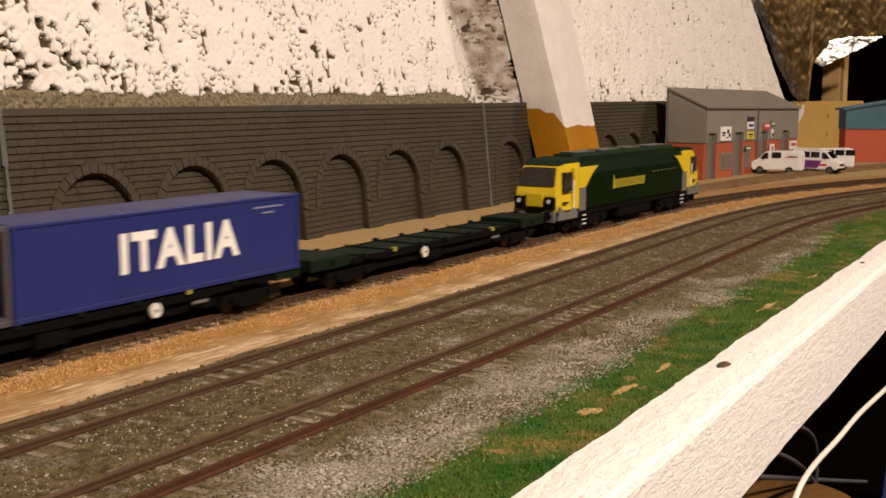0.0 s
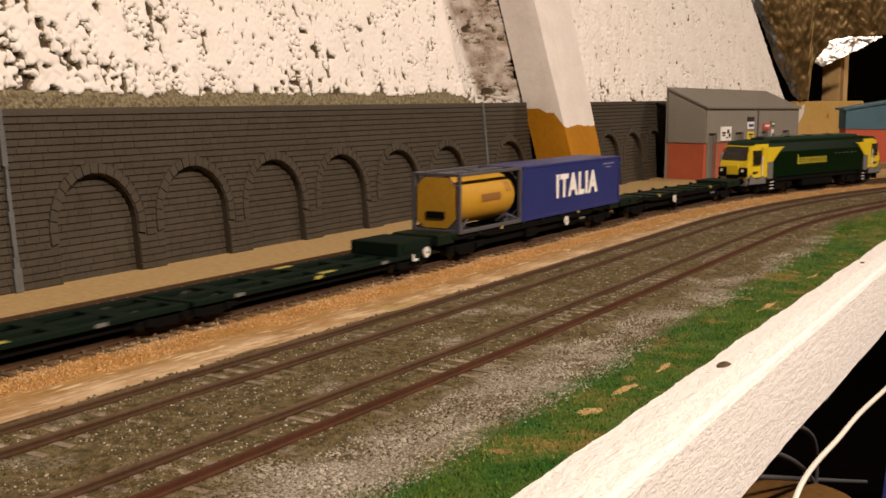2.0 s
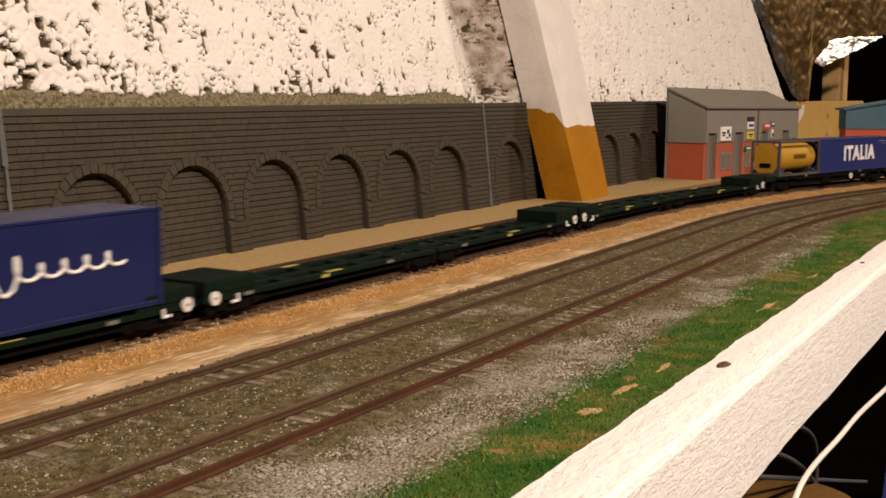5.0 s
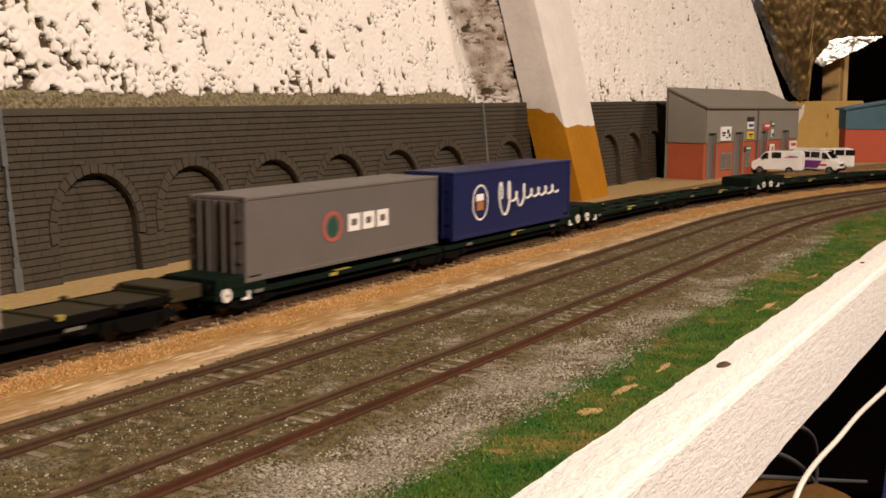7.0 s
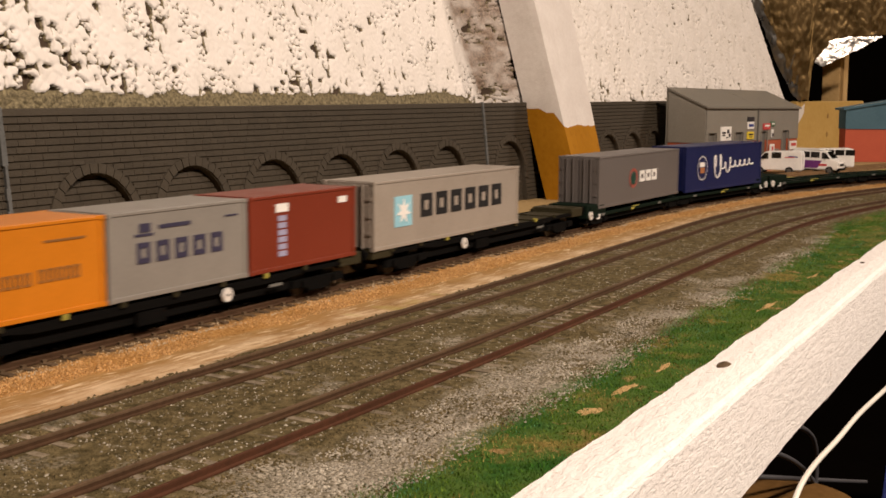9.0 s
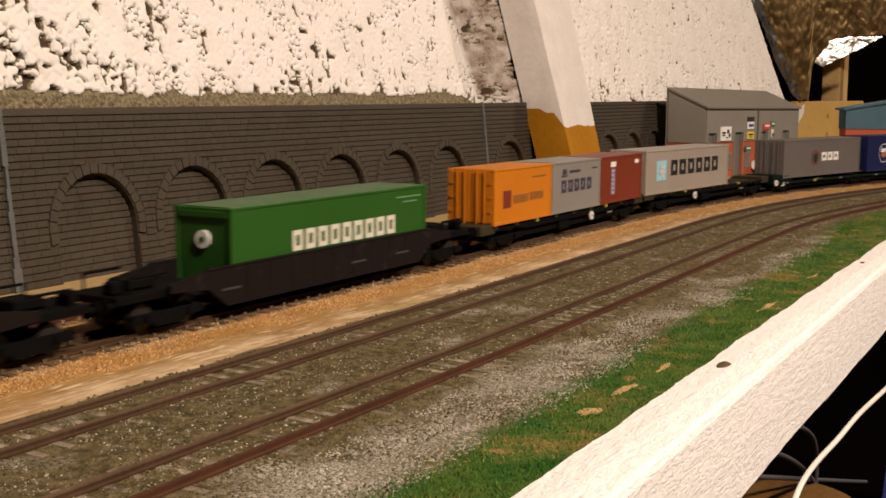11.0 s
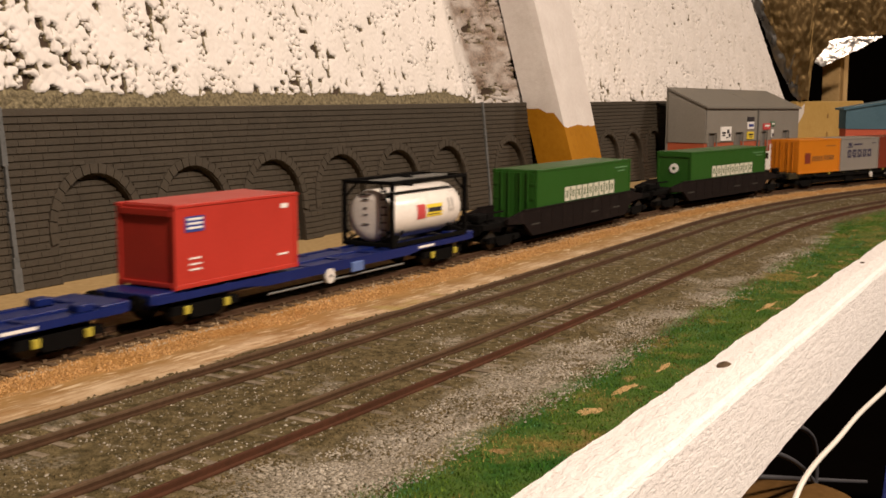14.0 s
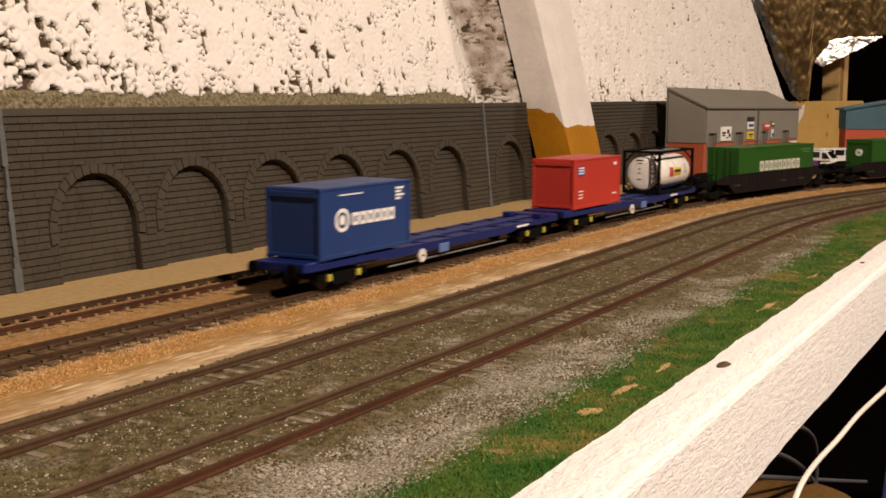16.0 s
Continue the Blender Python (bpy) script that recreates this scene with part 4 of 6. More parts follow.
part("torn_patch", prism(bmesh.new(), [(0.002, 0.040), (0.030, 0.062), (0.034, 0.078), (0.010, 0.068), (0.001, 0.052)], -0.0008, 0.001), TIMBER_WHITE, bd, "white torn patch")
bd.matrix_world = pose(2.000, 0.1470, 0, 0, 0, -7.7)
post = tagged(part("timber_post", boxed(2.24, 2.308, 0.1295, 0.1619, GROUND, 0.50, 0.002), PINE), "bare pine upright post behind the board", "post")


def foil():
    """A crumpled sheet of foil-faced insulation hanging beyond the foam: a tongue at its foot, and a torn flap turned out, bright side forward."""
    m, nt, p = nodes_of("crumpled_foil")
    c = noise_tex(nt, 30)
    link(nt, blend(nt, ramp(nt, c, 0.35, 0.65), (0.12, 0.076, 0.026), (0.30, 0.205, 0.09)), p.inputs["Base Color"])
    p.inputs["Metallic"].default_value, p.inputs["Roughness"].default_value = 1.0, 0.46
    bump(nt, p, noise_tex(nt, 210, 5.0), 0.0010, 0.7)
    inner = surface("silver_foil_back", (0.30, 0.285, 0.26), (0.60, 0.58, 0.55), 0.30, 300, 40, 0.0004, 1.0)
    nx, nz = 210, 110
    verts, faces, bright = [], [], []
    for j in range(nz):
        t = j / (nz - 1)
        for i in range(nx):
            u = -0.085 + 0.525 * i / (nx - 1)
            px, py = 1.965 + 0.88 * u, 0.165 - 0.47 * u
            far = px / 1.9
            y = (py + 0.343) / far - 0.343
            low = float(np.interp(y, [-0.05, 0.0, 0.040, 0.075, 0.090, 0.1025, 0.1050, 0.1202, 0.1322, 0.1592, 0.1812, 0.2029], [0.190, 0.184, 0.178, 0.172, 0.158, 0.1373, 0.0846, 0.0844, 0.0959, 0.1447, 0.1983, 0.2432]))
            low += 0.0025 * noise.noise((y * 160, 2.0, 0.7))
            low = 0.0945 + (low - 0.0945) * far
            z = low + (0.52 - low) * t ** 1.4
            side = float(np.clip((y - 0.112) / 0.02, 0, 1)) * float(np.clip(1 - (z - low) / 0.055, 0, 1))
            bright.append(side > 0.35 + 0.5 * noise.noise((u * 60, z * 60, 7.0)))
            w = 0.0022 * noise.noise((u * 22, z * 6, 0.5)) + 0.0016 * abs(noise.noise((u * 70, z * 40, 3.5))) + 0.0016 * noise.noise((u * 150, z * 90, 1.0))
            out = w - 0.03 * (z - low)
            verts.append((px - 0.47 * out, py - 0.88 * out, z + 0.4 * w))
    for j in range(nz - 1):
        for i in range(nx - 1):
            a = j * nx + i
            faces.append((a, a + 1, a + nx + 1, a + nx))
    me = mesh_from("foil_sheet", verts, faces, m, True)
    me.materials.append(inner)
    me.polygons.foreach_set("material_index", [int(bright[f[0]]) for f in faces])
    top = new("foil_sheet", me)
    tagged(top, "crumpled golden brown foil insulation hanging with a torn flap", "foil sheet")
    # the flap
    mid, along, up, out = Vector((2.06, 0.1046, 0.1622)), Vector((0.38, -0.925, 0.0)), Vector((0.213, 0.087, 0.973)), Vector((-0.90, -0.37, 0.23))
    verts, faces, nx, nz = [], [], 110, 40
    for j in range(nz):
        for i in range(nx):
            a = -0.060 + 0.1375 * i / (nx - 1)
            hi = float(np.interp(a, [-0.060, -0.037, -0.005, 0.023, 0.0775], [-0.003, 0.003, 0.0224, 0.0282, 0.0285])) + 0.0012 * noise.noise((a * 130, 0, 0))
            lo = float(np.interp(a, [-0.060, -0.041, -0.018, 0.032, 0.0775], [-0.0045, -0.0127, -0.0223, 0.0029, 0.0270])) + 0.0012 * noise.noise((a * 150, 5, 0))
            b = lo + (hi - lo) * j / (nz - 1)
            w = 0.0040 * noise.noise((a * 26, b * 40, 0.5)) + 0.0014 * abs(noise.noise((a * 70, b * 90, 3.5))) + 0.00025 * noise.noise((a * 240, b * 240, 1.0))
            verts.append(tuple(mid + along * a + up * b + out * w))
    for j in range(nz - 1):
        for i in range(nx - 1):
            a = j * nx + i
            faces.append((a, a + 1, a + nx + 1, a + nx))
    fl = new("torn_flap", mesh_from("torn_flap", verts, faces, inner, True))
    fl.parent = top
    fl["label"] = "bright silver torn flap"


foil()

# ---------------------------------------------------------------- vans in the yard
VAN_WHITE = paint("van_white", (0.86, 0.85, 0.83), 0.3)
VAN_PURPLE = paint("van_purple", (0.16, 0.04, 0.20), 0.4)
VAN_RED = paint("van_red", (0.55, 0.04, 0.05), 0.4)
TYRE = surface("tyre_rubber", (0.012, 0.012, 0.012), (0.025, 0.024, 0.023), 0.8, 500, 50, 0.0001)
RIM = surface("wheel_rim", (0.12, 0.12, 0.12), (0.22, 0.21, 0.20), 0.4, 500, 50, 0, 0.6)
LAMP_CLEAR = surface("headlamp_glass", (0.55, 0.55, 0.55), (0.72, 0.72, 0.70), 0.15, 200, 20, 0)


def van(label, x, y, turn, kind):
    """A small van: its nose towards +x of its own space."""
    top = thing("van", label, "van", "vans parked in the yard")
    L, W, H = 0.062, 0.0245, 0.0292
    out = [(-L / 2, 0.0050), (L / 2 - 0.002, 0.0050), (L / 2, 0.0085), (L / 2 - 0.0006, 0.0150), (L / 2 - 0.009, 0.0185), (L / 2 - 0.0170, 0.0275), (L / 2 - 0.0215, H - 0.0008), (-L / 2 + 0.003, H), (-L / 2, H - 0.003)]
    bm = prism(bmesh.new(), out, -W / 2, W / 2)
    bmesh.ops.bevel(bm, geom=list(bm.edges), offset=0.0011, segments=2, affect="EDGES")
    part("body", bm, VAN_WHITE, top)
    for e in (-1, 1):
        y0, y1 = sorted((e * (W / 2 - 0.0004), e * (W / 2 + 0.0003)))
        part("cab_window", prism(bmesh.new(), [(L / 2 - 0.0215, 0.0190), (L / 2 - 0.0112, 0.0190), (L / 2 - 0.0170, 0.0265), (L / 2 - 0.0215, 0.0265)], y0, y1), GLASS_DARK, top)
        spans = [(-0.006, 0.0055)] if kind == "panel" else [(-0.031, -0.019), (-0.0175, -0.006), (-0.0045, 0.0065)]
        for a, b in spans:
            part("side_window", boxed(a, b, y0, y1, 0.0200, 0.0272), GLASS_DARK, top)
        if kind == "panel":
            for dx in (0, 1):
                part("livery_bar", prism(bmesh.new(), [(-0.026 + dx * 0.004, 0.021), (-0.015 + dx * 0.004, 0.0225 - dx * 0.002), (-0.014 + dx * 0.004, 0.0235 - dx * 0.002), (-0.026 + dx * 0.004, 0.0225)], y0, y1), VAN_RED if dx else NAVY, top)
        if kind == "marked":
            part("livery_bar", prism(bmesh.new(), [(-0.032, 0.007), (0.004, 0.007), (0.010, 0.0165), (-0.032, 0.0165)], y0, y1), VAN_PURPLE, top, "purple side panel")
            part("livery_bar", boxed(0.006, 0.016, y0 - 0.0001, y1 + 0.0001, 0.010, 0.0125), VAN_RED, top)
        part("head_lamp", boxed(L / 2 - 0.003, L / 2 + 0.0004, *sorted((e * 0.0075, e * 0.0115)), 0.0105, 0.0140, 0.0005), LAMP_CLEAR, top)
        part("door_mirror", boxed(L / 2 - 0.0175, L / 2 - 0.0155, *sorted((e * W / 2, e * (W / 2 + 0.0025))), 0.0190, 0.0230, 0.0004), BLACK, top)
        for wx in (L / 2 - 0.0115, -L / 2 + 0.0150):
            w = part("wheel", rod(bmesh.new(), (wx, e * (W / 2 - 0.004), 0.0048), (wx, e * (W / 2 + 0.0004), 0.0048), 0.0048, 18), TYRE, top)
            part("rim", rod(bmesh.new(), (wx, e * W / 2, 0.0048), (wx, e * (W / 2 + 0.0007), 0.0048), 0.0027, 14), RIM, w)
    bm = bmesh.new()
    q = [(L / 2 - 0.0094, 0.0192), (L / 2 - 0.0166, 0.0272)]
    n = Vector((q[1][1] - q[0][1], 0, q[0][0] - q[1][0])).normalized() * 0.0006
    f = [bm.verts.new(Vector((a[0], e * (W / 2 - 0.003), a[1])) + n) for a in q for e in (-1, 1)]
    bm.faces.new((f[0], f[1], f[3], f[2]))
    bmesh.ops.solidify(bm, geom=list(bm.faces), thickness=0.0004)
    part("windscreen", bm, GLASS_DARK, top)
    part("bumper", boxed(L / 2 - 0.003, L / 2 + 0.0008, -W / 2 + 0.001, W / 2 - 0.001, 0.0045, 0.0075, 0.0006), BLACK, top)
    part("grille", boxed(L / 2 - 0.002, L / 2 + 0.0003, -0.006, 0.006, 0.0100, 0.0128), BLACK, top)
    if kind == "marked":
        part("roof_rack", boxed(-0.030, 0.006, -W / 2 + 0.002, W / 2 - 0.002, H, H + 0.0016, 0.0004), WHITE, top)
    top.matrix_world = pose(x, y, GROUND, 0, 0, turn)
    return top


van("plain white panel van parked in the yard", 1.480, 0.0400, 95, "panel")
van("white van with a purple side panel and roof rack", 1.524, 0.0010, -98, "marked")
van("white minibus with a row of dark windows", 1.590, 0.0030, 116, "bus")

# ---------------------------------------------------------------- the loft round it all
# near-black boards: the darkness of the unlit loft is put into their colour
LOFT = surface("unlit_loft_boards", (0.004, 0.003, 0.002), (0.008, 0.0055, 0.004), 0.95, 60, 3, 0.0006, spec=0.02)
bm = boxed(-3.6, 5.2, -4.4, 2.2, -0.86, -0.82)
tagged(part("floor", bm, LOFT), "boarded loft floor, coloured near black as unlit", "floor", kind="structure")
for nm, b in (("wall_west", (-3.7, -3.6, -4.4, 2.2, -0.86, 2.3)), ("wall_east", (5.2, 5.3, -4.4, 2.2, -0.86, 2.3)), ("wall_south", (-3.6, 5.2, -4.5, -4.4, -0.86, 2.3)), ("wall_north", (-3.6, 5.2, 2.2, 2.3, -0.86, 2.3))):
    tagged(part(nm, boxed(*b), LOFT), "boarded loft wall, coloured near black as unlit", "wall", kind="structure")
tagged(part("ceiling", boxed(-3.7, 5.3, -4.5, 2.3, 2.3, 2.4), LOFT), "boarded loft ceiling, coloured near black as unlit", "ceiling", kind="structure")
for x in (-2.6, -1.2, -0.3):
    tagged(part("trestle_leg", boxed(x, x + 0.045, 0.02, 0.065, -0.82, GROUND - 0.018, 0.002), PINE), "pine leg carrying the baseboard", "leg", "baseboard legs")
for a in (1.1, 1.5, 1.9):
    x, y, _ = on_line(X0 + a * RR, 0.25)
    tagged(part("trestle_leg", boxed(x, x + 0.045, y, y + 0.045, -0.82, GROUND - 0.018, 0.002), PINE), "pine leg carrying the baseboard", "leg", "baseboard legs")


# ---------------------------------------------------------------- rolling stock: each built at the origin, x forward, rail top at z = 0
W2 = 0.0160


def disc(parent, x, y, z, r=0.0030, label="bright silver brake disc"):
    e = 1 if y > 0 else -1
    d = part("brake_wheel", rod(bmesh.new(), (x, y, z), (x, y + e * 0.0012, z), r, 18), SILVER, parent, label)
    part("hub", rod(bmesh.new(), (x, y + e * 0.0012, z), (x, y + e * 0.0018, z), r * 0.18, 12), WHEEL, d)


def bogie(parent, x, wheel_r, base, material, cap=None):
    """A two-axle bogie: side frames, wheels, axle boxes."""
    b = part("bogie", boxed(x - base * 0.75, x + base * 0.75, -0.0125, 0.0125, wheel_r * 0.9, wheel_r * 1.25, 0.0004), material, parent)
    for e in (-1, 1):
        y0, y1 = sorted((e * 0.0118, e * 0.0140))
        part("side_frame", prism(bmesh.new(), [(x - base * 0.85, wheel_r * 0.75), (x - base * 0.45, wheel_r * 0.75), (x - base * 0.3, wheel_r * 0.35), (x + base * 0.3, wheel_r * 0.35), (x + base * 0.45, wheel_r * 0.75), (x + base * 0.85, wheel_r * 0.75), (x + base * 0.8, wheel_r * 1.35), (x - base * 0.8, wheel_r * 1.35)], y0, y1), material, b)
        for k in (-1, 1):
            wx = x + k * base / 2
            w = rod(bmesh.new(), (wx, e * 0.0076, wheel_r), (wx, e * 0.0104, wheel_r), wheel_r, 20)
            rod(w, (wx, e * 0.0070, wheel_r), (wx, e * 0.0078, wheel_r), wheel_r * 1.09, 20)
            part("wheel", w, WHEEL, b)
            part("axle_box", boxed(wx - 0.0016, wx + 0.0016, *sorted((e * 0.0138, e * 0.0152)), wheel_r - 0.0016, wheel_r + 0.0018, 0.0003), cap or material, b, "yellow axle box" if cap else "")


def buffers(parent, x, z, d, material):
    for e in (-1, 1):
        bm = rod(bmesh.new(), (x, e * 0.0115, z), (x + d * 0.004, e * 0.0115, z), 0.0012)
        rod(bm, (x + d * 0.004, e * 0.0115, z), (x + d * 0.0048, e * 0.0115, z), 0.0030, 16)
        part("buffer", bm, material, parent)
    part("coupling", boxed(*sorted((x, x + d * 0.0070)), -0.0016, 0.0016, z - 0.0030, z - 0.0014, 0.0003), BLACK, parent)


def flat_60(label, length, material, disc_at, group, block=0.020):
    """A sixty-foot container flat: centre spine and solebars with cross bearers, raised ends, two bogies."""
    top = thing("container_flat", label, "wagon", group)
    h = length / 2
    # solebars are black instead of wagon paint: shade below the load, in the colour
    for e in (-1, 1):
        part("solebar", prism(bmesh.new(), [(-h + 0.006, 0.0112), (-h + 0.052, 0.0112), (-h + 0.064, 0.0098), (h - 0.064, 0.0098), (h - 0.052, 0.0112), (h - 0.006, 0.0112), (h - 0.006, 0.0132), (-h + 0.006, 0.0132)], *sorted((e * 0.0128, e * 0.0148))), BLACK, top)
    part("deck", boxed(-h + 0.006, h - 0.006, -0.0132, 0.0132, 0.0118, 0.0130, 0.0002), material, top)
    part("spine", boxed(-h + 0.010, h - 0.010, -0.0035, 0.0035, 0.0070, 0.0118, 0.0003), BLACK, top)
    part("underframe", boxed(-h + 0.056, h - 0.056, -0.0122, 0.0122, 0.0042, 0.0112, 0.0006), BLACK, top)
    for i in range(9):
        x = -h + 0.020 + i * (length - 0.040) / 8
        part("cross_bearer", boxed(x - 0.0014, x + 0.0014, -0.0150, 0.0150, 0.0130, 0.0138, 0.0002), material, top)
        for e in (-1, 1):
            part("spigot", boxed(x - 0.0012, x + 0.0012, *sorted((e * 0.0135, e * 0.0160)), 0.0125, 0.0146, 0.0002), GOLDY if i in (2, 6) else material, top)
    for d in (-1, 1):
        part("headstock", boxed(*sorted((d * (h - block), d * (h - 0.002))), -0.0150, 0.0150, 0.0100, 0.0160, 0.0006), material, top)
        buffers(top, d * (h - 0.002), 0.0130, d, BLACK)
        bogie(top, d * (h - 0.036), 0.0058, 0.0240, BLACK)
    for e in (-1, 1):
        if disc_at is not None:
            disc(top, disc_at, e * 0.0146, 0.0088)
        part("brake_gear", boxed(-0.020, -0.004, *sorted((e * 0.0123, e * 0.0140)), 0.0032, 0.0095, 0.0006), BLACK, top)
        part("data_panel", boxed(h - 0.075, h - 0.066, *sorted((e * 0.0154, e * 0.0158)), 0.0080, 0.0092), LOCO_GREY, top, "small grey data panel")
    return top


def low_flat(label, length, outer, material, group):
    """Half of a low twin flat: a thin deck with lightening holes, a raised block at its outer end (outer: +1 front, -1 rear)."""
    top = thing("low_flat", label, "wagon", group)
    h = length / 2
    bm = bmesh.new()
    for e in (-1, 1):
        box(bm, -h, h, *sorted((e * 0.0112, e * 0.0155)), 0.0066, 0.0088, 0.0003)
    n = 6
    for i in range(n + 1):
        x = -h + i * length / n
        box(bm, max(-h, x - 0.0045), min(h, x + 0.0045), -0.0112, 0.0112, 0.0066, 0.0086)
    part("deck", bm, material, top)
    part("spine", boxed(-h + 0.004, h - 0.004, -0.0030, 0.0030, 0.0055, 0.0085, 0.0003), material, top)
    # black plate added below the deck, in place of the shade inside its holes
    part("underframe", boxed(-h + 0.006, h - 0.006, -0.0130, 0.0130, 0.0030, 0.0064, 0.0003), BLACK, top)
    x0, x1 = sorted((outer * (h - 0.034), outer * (h - 0.001)))
    blk = part("end_block", boxed(x0, x1, -0.0152, 0.0152, 0.0085, 0.0160, 0.0007), material, top)
    for e in (-1, 1):
        part("block_rib", boxed(*sorted((outer * (h - 0.030), outer * (h - 0.006))), *sorted((e * 0.0151, e * 0.0157)), 0.0105, 0.0150, 0.0003), material, blk)
        disc(top, outer * (h - 0.0065), e * 0.0150, 0.0085)
        bm = boxed(*sorted((outer * (h - 0.021), outer * (h - 0.0205 + 0.004))), *sorted((e * 0.0156, e * 0.0166)), 0.0052, 0.0062)
        box(bm, *sorted((outer * (h - 0.021), outer * (h - 0.020))), *sorted((e * 0.0156, e * 0.0166)), 0.0052, 0.0088)
        part("step", bm, WHITE, top, "white step iron")
        for x in (-0.35, -0.05, 0.25):
            part("data_panel", boxed(x * length - 0.003, x * length + 0.003, *sorted((e * 0.01545, e * 0.0158)), 0.0070, 0.0085), GOLDY if x == -0.05 else LOCO_GREY, top)
        part("warning_patch", boxed(-0.006, 0.006, *sorted((e * 0.0118, e * 0.0150)), 0.0088, 0.0090), GOLDY, top, "yellow painted patch")
    buffers(top, outer * (h - 0.001), 0.0125, outer, BLACK)
    bogie(top, outer * (h - 0.022), 0.0040, 0.0230, BLACK)
    bogie(top, -outer * (h - 0.012), 0.0040, 0.0200, BLACK)
    return top


BRAKE_BLUE = paint("pale_blue_box", (0.10, 0.16, 0.36), 0.5)
AXLE_YELLOW = paint("dull_axle_yellow", (0.42, 0.36, 0.045), 0.6)
FADED = paint("faded_print", (0.045, 0.042, 0.036), 0.7, spec=0.1)


def pocket_wagon(label, length, group):
    """A deep pocket wagon: high end platforms over the bogies, fish-bellied sides between them."""
    top = thing("pocket_wagon", label, "wagon", group)
    h = length / 2
    for e in (-1, 1):
        y0, y1 = sorted((e * 0.0150, e * 0.0172))
        part("side_beam", prism(bmesh.new(), [(-h + 0.050, 0.0130), (-h + 0.062, 0.0045), (h - 0.062, 0.0045), (h - 0.050, 0.0130), (h - 0.028, 0.0145), (h - 0.028, 0.0178), (h - 0.052, 0.0212), (-h + 0.052, 0.0212), (-h + 0.028, 0.0178), (-h + 0.028, 0.0145)], y0, y1), POCKET, top)
        for i in range(9):
            x = -h + 0.075 + i * (length - 0.150) / 8
            part("rib", boxed(x - 0.0007, x + 0.0007, *sorted((e * 0.0171, e * 0.0174)), 0.0070, 0.0205, 0.0001), POCKET, top)
        for x in (-0.075, 0.02, 0.06):
            part("data_panel", boxed(x - 0.006, x + 0.006, *sorted((e * 0.0171, e * 0.0175)), 0.0112, 0.0122), FADED, top, "faded lettering bar")
        part("top_rail", boxed(-h + 0.050, h - 0.050, *sorted((e * 0.0150, e * 0.0176)), 0.0208, 0.0216, 0.0002), POCKET, top)
    part("pocket_floor", boxed(-h + 0.060, h - 0.060, -0.0150, 0.0150, 0.0050, 0.0080), POCKET, top)
    for d in (-1, 1):
        part("end_platform", boxed(*sorted((d * (h - 0.052), d * (h - 0.002))), -0.0140, 0.0140, 0.0128, 0.0162, 0.0005), BLACK, top)
        for e in (-1, 1):
            part("hand_rail", rod(rod(bmesh.new(), (d * (h - 0.010), e * 0.0125, 0.016), (d * (h - 0.010), e * 0.0125, 0.0225), 0.0006), (d * (h - 0.010), e * 0.0125, 0.0225), (d * (h - 0.030), e * 0.0125, 0.0225), 0.0006), BLACK, top)
        part("hitch", boxed(*sorted((d * (h - 0.030), d * (h - 0.016))), -0.006, 0.006, 0.0162, 0.0205, 0.0008), BLACK, top)
        part("brake_valve", boxed(*sorted((d * (h - 0.010), d * (h - 0.004))), -0.010, -0.004, 0.0162, 0.0215, 0.0012), BLACK, top)
        buffers(top, d * (h - 0.002), 0.0130, d, BLACK)
        bogie(top, d * (h - 0.030), 0.0056, 0.0240, BLACK)
    return top


